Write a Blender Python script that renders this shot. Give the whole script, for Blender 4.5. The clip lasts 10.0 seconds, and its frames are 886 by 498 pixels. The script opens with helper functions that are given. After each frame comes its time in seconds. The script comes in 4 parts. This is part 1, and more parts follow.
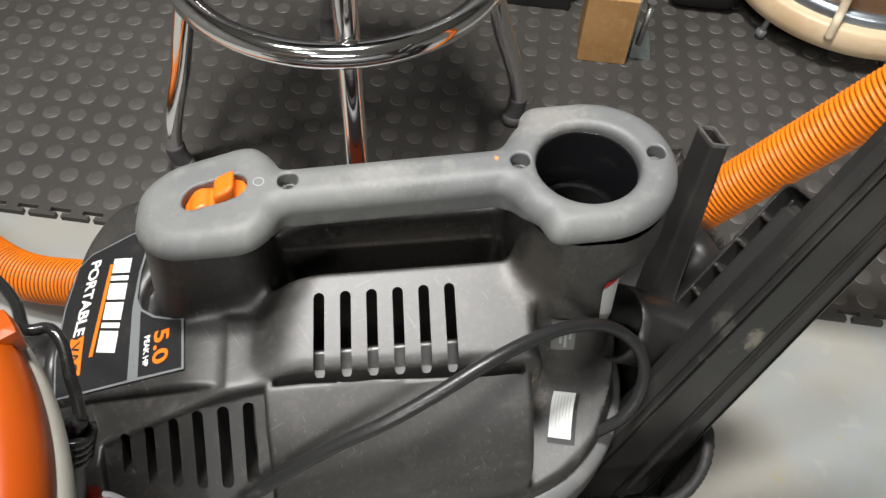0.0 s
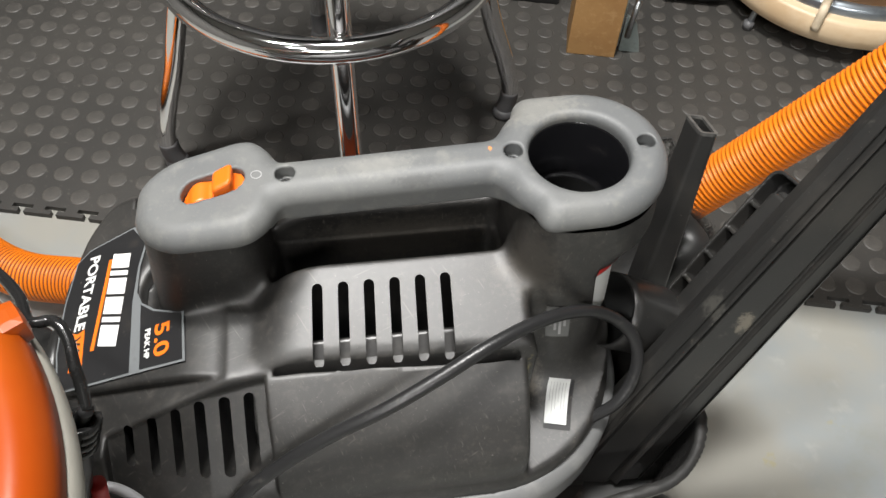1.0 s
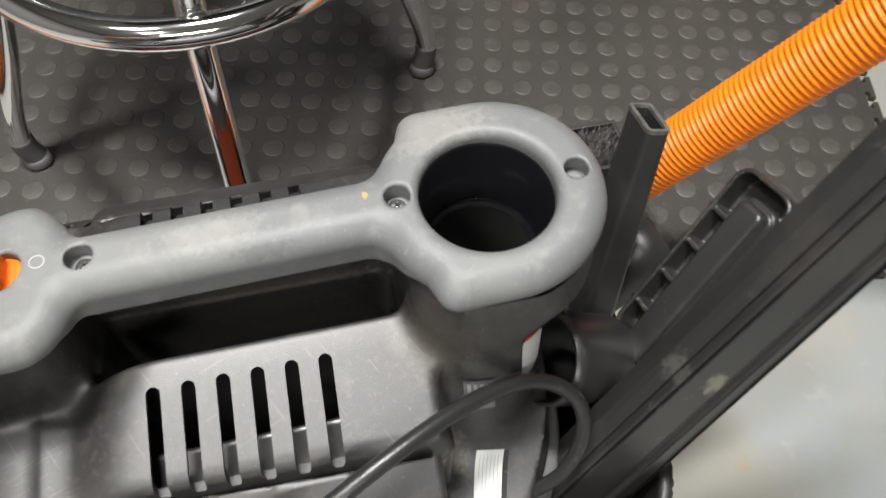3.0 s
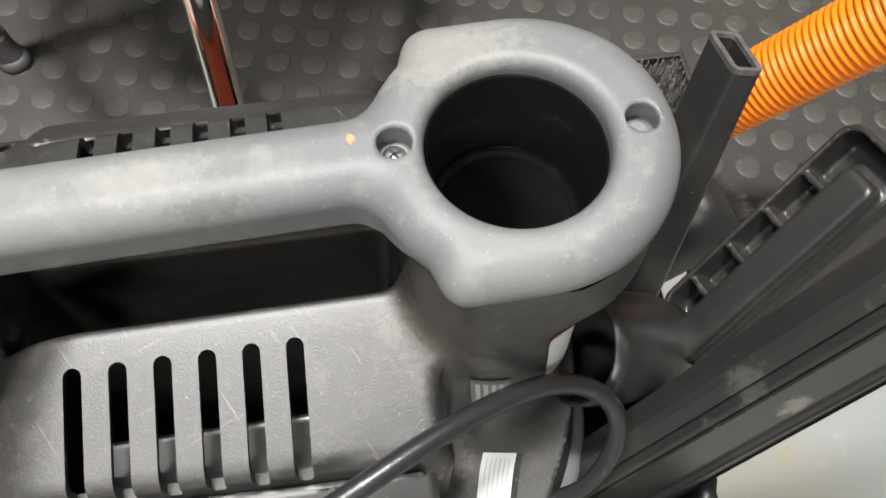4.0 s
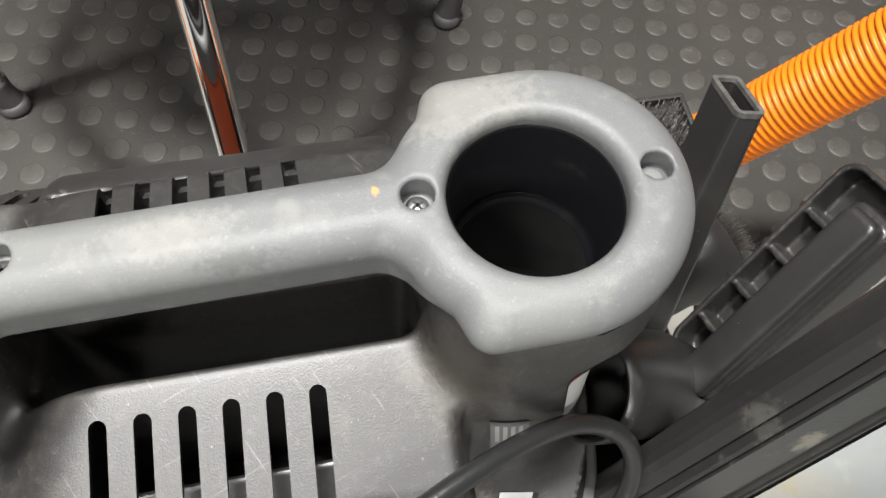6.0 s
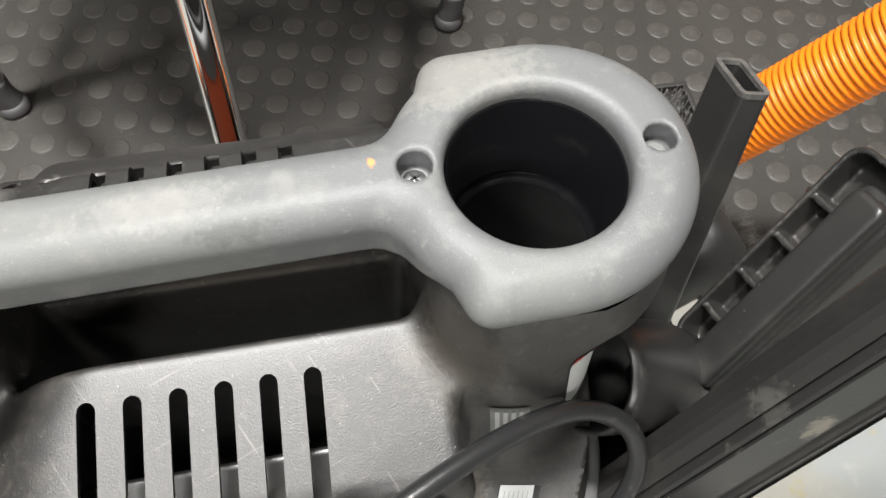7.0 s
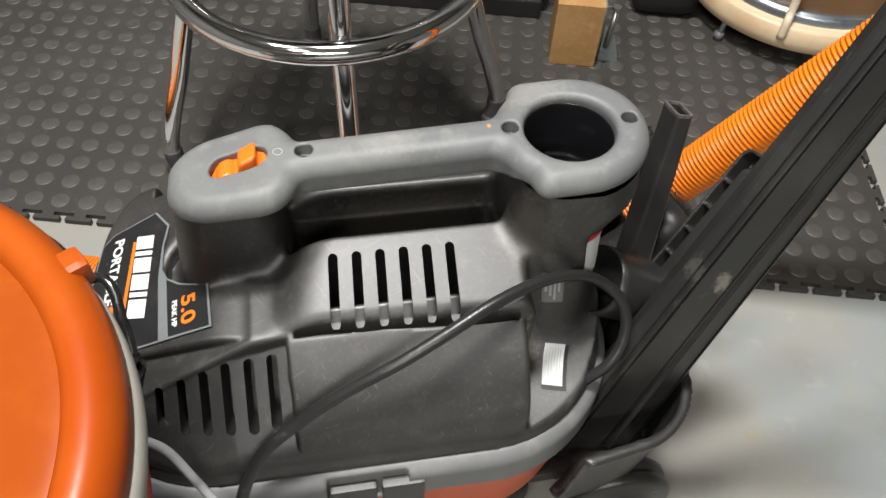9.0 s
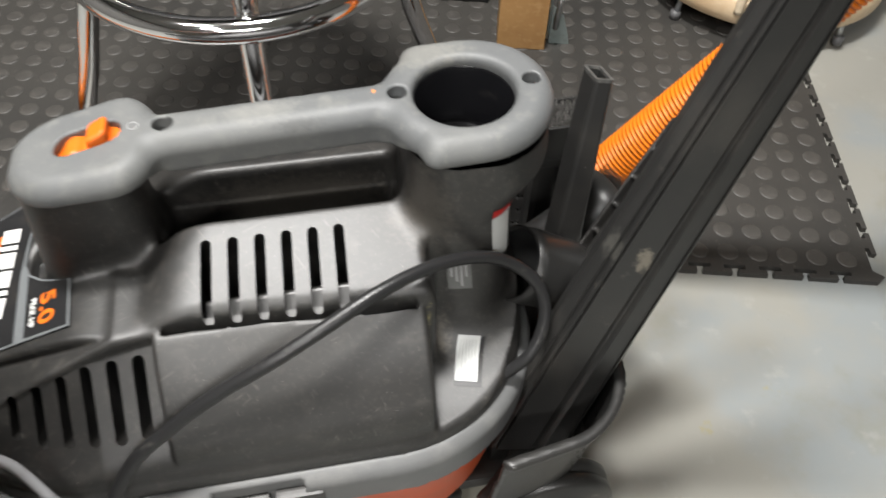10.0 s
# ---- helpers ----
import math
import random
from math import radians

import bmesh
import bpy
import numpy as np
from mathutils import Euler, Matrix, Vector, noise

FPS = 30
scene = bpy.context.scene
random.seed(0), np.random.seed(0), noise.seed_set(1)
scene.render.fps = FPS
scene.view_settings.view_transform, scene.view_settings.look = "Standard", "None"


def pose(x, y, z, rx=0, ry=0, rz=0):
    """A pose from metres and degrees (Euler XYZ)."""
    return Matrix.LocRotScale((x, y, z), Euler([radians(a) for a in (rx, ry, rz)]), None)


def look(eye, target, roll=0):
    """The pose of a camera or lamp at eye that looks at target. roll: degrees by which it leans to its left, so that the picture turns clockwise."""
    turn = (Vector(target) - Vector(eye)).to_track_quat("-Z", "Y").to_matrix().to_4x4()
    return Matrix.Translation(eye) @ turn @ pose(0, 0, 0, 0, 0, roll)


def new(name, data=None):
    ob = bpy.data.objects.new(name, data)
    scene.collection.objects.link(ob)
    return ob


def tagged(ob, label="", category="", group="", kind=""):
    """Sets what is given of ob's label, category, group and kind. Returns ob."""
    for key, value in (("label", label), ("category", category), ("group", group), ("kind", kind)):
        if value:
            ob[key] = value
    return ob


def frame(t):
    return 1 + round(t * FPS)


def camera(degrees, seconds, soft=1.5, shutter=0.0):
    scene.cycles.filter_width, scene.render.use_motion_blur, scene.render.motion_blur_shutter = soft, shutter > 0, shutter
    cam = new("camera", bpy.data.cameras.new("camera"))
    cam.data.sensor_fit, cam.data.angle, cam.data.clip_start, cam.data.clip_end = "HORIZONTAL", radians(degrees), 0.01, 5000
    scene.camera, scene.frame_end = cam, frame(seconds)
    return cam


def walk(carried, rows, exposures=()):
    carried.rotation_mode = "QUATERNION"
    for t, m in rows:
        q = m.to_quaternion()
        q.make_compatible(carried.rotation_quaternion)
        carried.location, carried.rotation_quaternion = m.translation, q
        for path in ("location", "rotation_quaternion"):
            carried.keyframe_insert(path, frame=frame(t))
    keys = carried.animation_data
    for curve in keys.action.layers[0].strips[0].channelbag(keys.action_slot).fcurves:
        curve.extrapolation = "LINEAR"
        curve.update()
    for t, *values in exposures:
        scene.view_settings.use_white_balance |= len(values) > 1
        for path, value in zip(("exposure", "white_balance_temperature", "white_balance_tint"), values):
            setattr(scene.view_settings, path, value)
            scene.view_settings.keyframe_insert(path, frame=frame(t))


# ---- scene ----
from mathutils.bvhtree import BVHTree

cam = camera(58.4, 10.0, shutter=0.4)
PATH = [
    (0, (0.039, 0.089, 0.735), (-0.073, 1.301, -0.852), 3.2),
    (0.5, (0.041, 0.084, 0.74), (-0.063, 1.295, -0.848), 3.3),
    (1, (0.038, 0.08, 0.739), (-0.054, 1.288, -0.852), 3.1),
    (1.5, (0.032, 0.076, 0.743), (-0.032, 1.274, -0.858), 2.9),
    (2, (0.045, 0.086, 0.722), (0.005, 1.266, -0.892), 1.7),
    (2.5, (0.059, 0.139, 0.693), (0.116, 1.281, -0.948), 1.5),
    (2.7, (0.064, 0.173, 0.692), (0.12, 1.277, -0.975), 2.5),
    (3.8, (0.071, 0.288, 0.619), (0.044, 1.182, -1.17), 4.2),
    (4, (0.073, 0.283, 0.61), (0.056, 1.151, -1.192), 4.6),
    (4.5, (0.075, 0.283, 0.608), (0.082, 1.133, -1.202), 5.7),
    (5, (0.063, 0.283, 0.619), (0.076, 1.163, -1.176), 5.5),
    (6.5, (0.06, 0.286, 0.616), (0.066, 1.237, -1.144), 4.8),
    (7, (0.063, 0.276, 0.605), (0.062, 1.248, -1.143), 4.5),
    (7.5, (0.061, 0.256, 0.636), (0.047, 1.278, -1.083), 3.9),
    (8, (0.054, 0.18, 0.688), (0.021, 1.297, -0.971), 3.7),
    (8.5, (0.026, 0.066, 0.733), (-0.026, 1.278, -0.858), 3.8),
    (9, (0.028, 0.018, 0.751), (-0.024, 1.288, -0.793), 3.6),
    (9.5, (0.047, 0.024, 0.742), (-0.018, 1.317, -0.782), 3.0),
    (10, (0.095, 0.048, 0.698), (0.054, 1.331, -0.835), 2.3),
]
walk(cam, [(t, look(eye, target, roll)) for t, eye, target, roll in PATH], [(0, -0.17), (2.0, -0.17), (3.8, 0.17), (5.0, 0.18), (6.5, 0.26), (7.5, 0.22), (8.5, -0.19), (9.5, -0.19), (10, -0.06)])

# ---- light ----
world = bpy.data.worlds.new("room_air")
scene.world = world
world.use_nodes = True
world.node_tree.nodes["Background"].inputs[0].default_value = (0.80, 0.86, 1.0, 1)
world.node_tree.nodes["Background"].inputs[1].default_value = 0.006


def area_lamp(name, spot, aim, sx, sy, watts, colour):
    data = bpy.data.lights.new(name, "AREA")
    data.shape, data.size, data.size_y = "RECTANGLE", sx, sy
    data.energy, data.color = watts, colour
    ob = new(name, data)
    ob.matrix_world = look(spot, aim)
    return ob


for lamp_x, lamp_y, long, wide, watts in ((-0.11, 0.56, 0.40, 0.20, 96), (-0.85, 0.20, 0.4, 0.12, 36), (-0.65, -1.00, 0.4, 0.10, 27), (0.25, -2.65, 1.6, 0.40, 125)):
    area_lamp("ceiling_panel_light", (lamp_x, lamp_y, 2.42), (lamp_x, lamp_y + 0.001, 0), long, wide, watts, (1.0, 0.982, 0.955))


# ---- materials ----
def mat(name, base, rough=0.5, metal=0.0, spots=(), bump=0.0, bump_scale=400.0, rough_var=0.0, coat=0.0, gloss=0.5, blots=(), streaks=()):
    """A procedural material. spots: (colour, noise scale, threshold, softness, strength) layers over the base;
    blots: single stains and painted highlights or shading (colour, centre, size, strength) with frayed edges;
    streaks: scratches (colour, scales, turn in degrees, threshold, strength)."""
    m = bpy.data.materials.new(name)
    m.use_nodes = True
    nt = m.node_tree
    bsdf = nt.nodes["Principled BSDF"]
    tex = nt.nodes.new("ShaderNodeTexCoord")
    bsdf.inputs["Roughness"].default_value = rough
    bsdf.inputs["Metallic"].default_value = metal
    bsdf.inputs["Coat Weight"].default_value = coat
    bsdf.inputs["Specular IOR Level"].default_value = gloss
    col = nt.nodes.new("ShaderNodeRGB")
    col.outputs[0].default_value = (*base, 1)
    out = col.outputs[0]
    rough_out = None
    for n, (colour, scale, threshold, soft, strength) in enumerate(spots):
        no = nt.nodes.new("ShaderNodeTexNoise")
        no.inputs["Scale"].default_value = scale
        no.inputs["Detail"].default_value = 5.0
        no.inputs["Roughness"].default_value = 0.6
        mp = nt.nodes.new("ShaderNodeMapping")
        mp.inputs["Location"].default_value = (3.1 * n + 1, 1.7 * n, 0.6 * n)
        nt.links.new(tex.outputs["Object"], mp.inputs[0])
        nt.links.new(mp.outputs[0], no.inputs["Vector"])
        ramp = nt.nodes.new("ShaderNodeMapRange")
        ramp.interpolation_type = "SMOOTHSTEP"
        ramp.inputs["From Min"].default_value = threshold - soft
        ramp.inputs["From Max"].default_value = threshold + soft
        ramp.inputs["To Max"].default_value = strength
        nt.links.new(no.outputs["Fac"], ramp.inputs["Value"])
        mix = nt.nodes.new("ShaderNodeMix")
        mix.data_type = "RGBA"
        mix.inputs["B"].default_value = (*colour, 1)
        nt.links.new(ramp.outputs[0], mix.inputs["Factor"])
        nt.links.new(out, mix.inputs["A"])
        out = mix.outputs["Result"]
        if n == 0 and rough_var:
            rr = nt.nodes.new("ShaderNodeMapRange")
            rr.inputs["To Min"].default_value = rough
            rr.inputs["To Max"].default_value = min(1.0, rough + rough_var)
            nt.links.new(ramp.outputs[0], rr.inputs["Value"])
            rough_out = rr.outputs[0]
    for colour, scales, turn, threshold, strength in streaks:
        mp = nt.nodes.new("ShaderNodeMapping")
        mp.vector_type = "POINT"
        mp.inputs["Scale"].default_value = scales
        rot = nt.nodes.new("ShaderNodeVectorRotate")
        rot.rotation_type = "Z_AXIS"
        rot.inputs["Angle"].default_value = math.radians(turn)
        nt.links.new(tex.outputs["Object"], rot.inputs["Vector"])
        nt.links.new(rot.outputs[0], mp.inputs[0])
        no = nt.nodes.new("ShaderNodeTexNoise")
        no.inputs["Scale"].default_value = 1.0
        no.inputs["Detail"].default_value = 3.0
        nt.links.new(mp.outputs[0], no.inputs["Vector"])
        ramp = nt.nodes.new("ShaderNodeMapRange")
        ramp.interpolation_type = "SMOOTHSTEP"
        ramp.inputs["From Min"].default_value = threshold - 0.03
        ramp.inputs["From Max"].default_value = threshold + 0.05
        ramp.inputs["To Max"].default_value = strength
        nt.links.new(no.outputs["Fac"], ramp.inputs["Value"])
        mix = nt.nodes.new("ShaderNodeMix")
        mix.data_type = "RGBA"
        mix.inputs["B"].default_value = (*colour, 1)
        nt.links.new(ramp.outputs[0], mix.inputs["Factor"])
        nt.links.new(out, mix.inputs["A"])
        out = mix.outputs["Result"]
    for colour, centre, size, strength in blots:
        mp = nt.nodes.new("ShaderNodeMapping")
        mp.vector_type = "TEXTURE"
        mp.inputs["Location"].default_value = centre
        mp.inputs["Scale"].default_value = size
        nt.links.new(tex.outputs["Object"], mp.inputs[0])
        dist = nt.nodes.new("ShaderNodeVectorMath")
        dist.operation = "LENGTH"
        nt.links.new(mp.outputs[0], dist.inputs[0])
        no = nt.nodes.new("ShaderNodeTexNoise")
        no.inputs["Scale"].default_value = 260.0
        no.inputs["Detail"].default_value = 5.0
        no.inputs["Roughness"].default_value = 0.7
        nt.links.new(tex.outputs["Object"], no.inputs["Vector"])
        add = nt.nodes.new("ShaderNodeMath")
        add.operation = "MULTIPLY_ADD"
        nt.links.new(no.outputs["Fac"], add.inputs[0])
        add.inputs[1].default_value = 2.2
        nt.links.new(dist.outputs["Value"], add.inputs[2])
        ramp = nt.nodes.new("ShaderNodeMapRange")
        ramp.interpolation_type = "SMOOTHSTEP"
        ramp.inputs["From Min"].default_value = 2.15
        ramp.inputs["From Max"].default_value = 1.55
        ramp.inputs["To Max"].default_value = strength
        nt.links.new(add.outputs[0], ramp.inputs["Value"])
        mix = nt.nodes.new("ShaderNodeMix")
        mix.data_type = "RGBA"
        mix.inputs["B"].default_value = (*colour, 1)
        nt.links.new(ramp.outputs[0], mix.inputs["Factor"])
        nt.links.new(out, mix.inputs["A"])
        out = mix.outputs["Result"]
    nt.links.new(out, bsdf.inputs["Base Color"])
    if rough_out:
        nt.links.new(rough_out, bsdf.inputs["Roughness"])
    if bump:
        no = nt.nodes.new("ShaderNodeTexNoise")
        no.inputs["Scale"].default_value = bump_scale
        no.inputs["Detail"].default_value = 4.0
        nt.links.new(tex.outputs["Object"], no.inputs["Vector"])
        b = nt.nodes.new("ShaderNodeBump")
        b.inputs["Strength"].default_value = bump
        b.inputs["Distance"].default_value = 0.001
        nt.links.new(no.outputs["Fac"], b.inputs["Height"])
        nt.links.new(b.outputs[0], bsdf.inputs["Normal"])
    return m


DUST = (0.30, 0.25, 0.19)
# the first, olive-tan blot paints the edge highlight along the lid's parting line
M_BLACK = mat("black_abs", (0.0070, 0.0065, 0.0060), 0.50, 0, [((0.040, 0.036, 0.031), 7, 0.57, 0.20, 0.42), ((0.55, 0.52, 0.47), 900, 0.71, 0.025, 0.6), ((0.10, 0.09, 0.078), 60, 0.63, 0.10, 0.20), ((0.15, 0.135, 0.11), 300, 0.61, 0.10, 0.12)], 0.16, 1400, 0.12, gloss=1.0, blots=[((0.36, 0.31, 0.12), (0.0060, -0.110, 0.278), (0.0035, 0.018, 0.024), 0.8), ((0.25, 0.22, 0.18), (0.018, -0.085, 0.240), (0.010, 0.02, 0.02), 0.25), ((0.13, 0.112, 0.09), (0.010, -0.050, 0.335), (0.026, 0.026, 0.036), 0.22), ((0.12, 0.105, 0.085), (-0.070, 0.014, 0.290), (0.075, 0.008, 0.030), 0.22)], streaks=[((0.15, 0.14, 0.125), (24, 700, 120), 62, 0.69, 0.40), ((0.13, 0.12, 0.105), (30, 620, 120), -20, 0.70, 0.35)])
M_TOOL = mat("black_tool_plastic", (0.0175, 0.0173, 0.0168), 0.36, 0, [((0.06, 0.054, 0.047), 14, 0.60, 0.16, 0.40), ((0.45, 0.42, 0.36), 700, 0.72, 0.03, 0.5), ((0.22, 0.20, 0.17), 38, 0.70, 0.05, 0.30)], 0.10, 500, 0.2, gloss=0.55)
M_LIP = mat("worn_black_lip", (0.055, 0.054, 0.052), 0.42, 0, [((0.13, 0.125, 0.115), 200, 0.55, 0.12, 0.5)], 0.1, 600)
M_WAND = mat("scuffed_wand_plastic", (0.0180, 0.0178, 0.0172), 0.40, 0, [((0.07, 0.063, 0.054), 14, 0.62, 0.16, 0.4), ((0.45, 0.42, 0.36), 700, 0.72, 0.03, 0.5), ((0.22, 0.20, 0.17), 38, 0.70, 0.05, 0.30)], 0.10, 500, 0.2, gloss=0.6, blots=[((0.36, 0.32, 0.25), (0.1448, -0.092, 0.308), (0.006, 0.012, 0.013), 0.45), ((0.13, 0.125, 0.11), (0.124, -0.088, 0.318), (0.007, 0.014, 0.015), 0.3)])
# the near-black blot paints the grip crease's shading, where dust is also wiped off
M_GREY = mat("grey_abs", (0.098, 0.102, 0.104), 0.52, 0, [((0.165, 0.166, 0.155), 9, 0.54, 0.22, 0.6), ((0.36, 0.35, 0.32), 2200, 0.66, 0.04, 0.30), ((0.21, 0.208, 0.19), 70, 0.62, 0.12, 0.35), ((0.070, 0.070, 0.069), 40, 0.68, 0.06, 0.25), ((0.24, 0.237, 0.217), 420, 0.66, 0.08, 0.30)], 0.16, 1600, 0.18, gloss=0.5, blots=[((0.26, 0.255, 0.235), (-0.082, -0.006, 0.385), (0.030, 0.010, 0.02), 0.20), ((0.05, 0.05, 0.05), (-0.060, -0.0175, 0.382), (0.018, 0.0030, 0.02), 0.45), ((0.25, 0.24, 0.21), (0.02, 0.030, 0.388), (0.034, 0.020, 0.02), 0.30), ((0.75, 0.25, 0.03), (-0.0138, -0.0016, 0.391), (0.0016, 0.0022, 0.01), 0.6)])
M_GREY_CLEAN = mat("grey_abs_rim", (0.125, 0.127, 0.127), 0.52, 0, [((0.32, 0.31, 0.29), 30, 0.6, 0.12, 0.2)], 0.15, 700, 0.2)
M_ORANGE = mat("orange_plastic", (0.72, 0.135, 0.008), 0.36, 0, [((0.55, 0.13, 0.02), 40, 0.60, 0.12, 0.35)], 0.1, 600)
M_HOSE = mat("orange_hose_vinyl", (0.66, 0.160, 0.006), 0.40, 0, [((0.40, 0.10, 0.010), 28, 0.58, 0.14, 0.4)], 0.1, 300, gloss=0.32)
# dark orange-brown that paints the shade inside the hose's grooves
M_GROOVE = mat("hose_groove_shade", (0.13, 0.030, 0.005), 0.60, 0, [((0.12, 0.035, 0.008), 40, 0.55, 0.12, 0.6)], 0.1, 300)
M_SHROUD = mat("dusty_shroud", (0.030, 0.029, 0.028), 0.34, 0, [((0.10, 0.095, 0.085), 40, 0.58, 0.12, 0.5)], 0.1, 500)
M_TANK = mat("orange_tank_plastic", (0.52, 0.085, 0.022), 0.40, 0, [((0.36, 0.10, 0.05), 30, 0.58, 0.12, 0.4)], 0.1, 500)
M_RUBBER = mat("black_rubber_cord", (0.014, 0.014, 0.0145), 0.34, 0, [((0.12, 0.115, 0.10), 90, 0.66, 0.06, 0.25)], 0.15, 700, 0.2)
M_CABLE = mat("gloss_black_cable", (0.012, 0.012, 0.012), 0.16, 0, [((0.05, 0.05, 0.05), 120, 0.6, 0.1, 0.3)])
M_MAT = mat("mat_rubber", (0.0275, 0.026, 0.0238), 0.52, 0, [((0.046, 0.042, 0.036), 5, 0.50, 0.22, 0.55), ((0.15, 0.14, 0.12), 160, 0.66, 0.06, 0.35), ((0.55, 0.53, 0.50), 330, 0.765, 0.012, 0.8), ((0.006, 0.006, 0.006), 13, 0.735, 0.01, 0.8)], 0.35, 500, 0.15)
M_COIN = mat("mat_coin_rubber", (0.041, 0.038, 0.0345), 0.52, 0, [((0.085, 0.078, 0.068), 60, 0.53, 0.18, 0.45), ((0.20, 0.185, 0.16), 300, 0.66, 0.05, 0.35)], 0.4, 600, 0.2)
M_CHROME = mat("chrome", (0.86, 0.86, 0.87), 0.07, 1.0, [((0.35, 0.30, 0.25), 120, 0.70, 0.05, 0.4)])
M_STEEL = mat("dull_steel", (0.45, 0.47, 0.48), 0.38, 1.0, [((0.25, 0.22, 0.19), 90, 0.60, 0.1, 0.5)])
M_ZINC = mat("galvanised_bracket", (0.40, 0.47, 0.46), 0.45, 0.8, [((0.2, 0.2, 0.19), 90, 0.6, 0.1, 0.4)])
M_CONC = mat("painted_concrete", (0.245, 0.24, 0.215), 0.30, 0, [((0.200, 0.225, 0.238), 3.6, 0.53, 0.10, 0.7), ((0.19, 0.18, 0.135), 9, 0.62, 0.09, 0.45), ((0.12, 0.108, 0.09), 170, 0.735, 0.03, 0.5), ((0.34, 0.335, 0.31), 24, 0.66, 0.08, 0.35), ((0.27, 0.23, 0.10), 15, 0.71, 0.025, 0.5), ((0.10, 0.10, 0.10), 300, 0.75, 0.02, 0.6)], 0.12, 60, 0.2)
M_WOOD_END = mat("pine_block", (0.40, 0.225, 0.085), 0.6, 0, [((0.30, 0.155, 0.055), 22, 0.52, 0.15, 0.6), ((0.55, 0.36, 0.17), 90, 0.6, 0.1, 0.4)], 0.3, 200)
M_HOOP = mat("maple_hoop", (0.56, 0.43, 0.28), 0.45, 0, [((0.46, 0.31, 0.17), 16, 0.56, 0.12, 0.6)], 0.15, 150)
M_SHELL = mat("drum_shell_wood", (0.36, 0.19, 0.085), 0.4, 0, [((0.27, 0.13, 0.05), 14, 0.52, 0.16, 0.7)], 0.1, 150)
M_HIDE = mat("cream_rod", (0.62, 0.52, 0.38), 0.5, 0, [((0.5, 0.4, 0.27), 60, 0.55, 0.1, 0.5)])
M_RIM = mat("blue_grey_metal_rim", (0.34, 0.38, 0.42), 0.3, 0.9, [((0.2, 0.22, 0.24), 40, 0.6, 0.1, 0.4)])
M_DARK = mat("black_vinyl_and_bore_shade", (0.006, 0.006, 0.006), 0.6, 0, [((0.012, 0.012, 0.012), 40, 0.5, 0.2, 0.5)], 0.2, 200)
M_TUBE = mat("gloss_black_port", (0.0045, 0.0045, 0.0052), 0.20, 0, [((0.30, 0.28, 0.24), 700, 0.74, 0.02, 0.6), ((0.05, 0.045, 0.04), 30, 0.66, 0.1, 0.2)], gloss=0.35)
M_FOOT = mat("grey_rubber_foot", (0.085, 0.085, 0.088), 0.5, 0, [((0.12, 0.115, 0.11), 60, 0.6, 0.1, 0.4)])
M_WALL = mat("wall_paint", (0.12, 0.116, 0.109), 0.7, 0, [((0.14, 0.135, 0.125), 3, 0.5, 0.2, 0.5)], 0.1, 80)
M_CEIL = mat("ceiling_paint", (0.30, 0.295, 0.28), 0.8, 0, [((0.26, 0.255, 0.24), 3, 0.5, 0.2, 0.5)], 0.1, 80)
M_DECAL = mat("decal_black", (0.016, 0.016, 0.017), 0.30, 0, [((0.25, 0.22, 0.18), 240, 0.71, 0.03, 0.5), (DUST, 20, 0.64, 0.12, 0.10)])
M_DECAL_GREY = mat("decal_grey", (0.155, 0.165, 0.17), 0.35, 0, [((0.10, 0.10, 0.10), 90, 0.62, 0.1, 0.4)])
M_WHITE = mat("decal_white", (0.78, 0.78, 0.76), 0.4, 0, [((0.45, 0.42, 0.38), 160, 0.68, 0.06, 0.5)])
M_DORANGE = mat("decal_orange", (0.78, 0.17, 0.012), 0.4, 0, [((0.45, 0.12, 0.03), 160, 0.68, 0.06, 0.5)])
M_LABEL = mat("silver_label", (0.50, 0.51, 0.50), 0.5, 0.0, [((0.5, 0.48, 0.44), 120, 0.66, 0.08, 0.4)])
M_INK = mat("label_ink", (0.30, 0.30, 0.30), 0.5, 0, [((0.3, 0.3, 0.3), 300, 0.6, 0.1, 0.5)])
M_GREYCORD = mat("grey_cable", (0.30, 0.30, 0.31), 0.45, 0, [((0.2, 0.19, 0.18), 90, 0.6, 0.1, 0.4)])
M_LID = mat("lid_orange", (0.285, 0.044, 0.003), 0.30, 0, [((0.33, 0.068, 0.005), 12, 0.55, 0.15, 0.6)], 0.04, 300, gloss=0.3)
M_LIDRED = mat("lid_red_orange", (0.235, 0.042, 0.003), 0.36, 0, [((0.30, 0.07, 0.006), 20, 0.56, 0.14, 0.6)], 0.05, 300, gloss=0.12)
M_RED = mat("red_plastic", (0.50, 0.02, 0.018), 0.4, 0, [((0.35, 0.02, 0.02), 50, 0.6, 0.1, 0.4)])
M_BRISTLE = mat("grey_bristle", (0.16, 0.155, 0.15), 0.7, 0, [((0.42, 0.40, 0.37), 500, 0.55, 0.08, 0.8)], 0.9, 900)
M_RIMGREY = mat("olive_grey_rim", (0.33, 0.32, 0.28), 0.45, 0, [((0.25, 0.24, 0.21), 30, 0.55, 0.12, 0.5)], 0.1, 400)


# ---- mesh helpers ----
def obj(name, verts, faces, material, parent=None, smooth=True, label=""):
    me = bpy.data.meshes.new(name)
    me.from_pydata([tuple(v) for v in verts], [], [tuple(f) for f in faces])
    me.materials.append(material)
    if smooth:
        me.polygons.foreach_set("use_smooth", [True] * len(me.polygons))
    me.update()
    ob = new(name, me)
    if parent:
        ob.parent = parent
    if label:
        tagged(ob, label)
    return ob


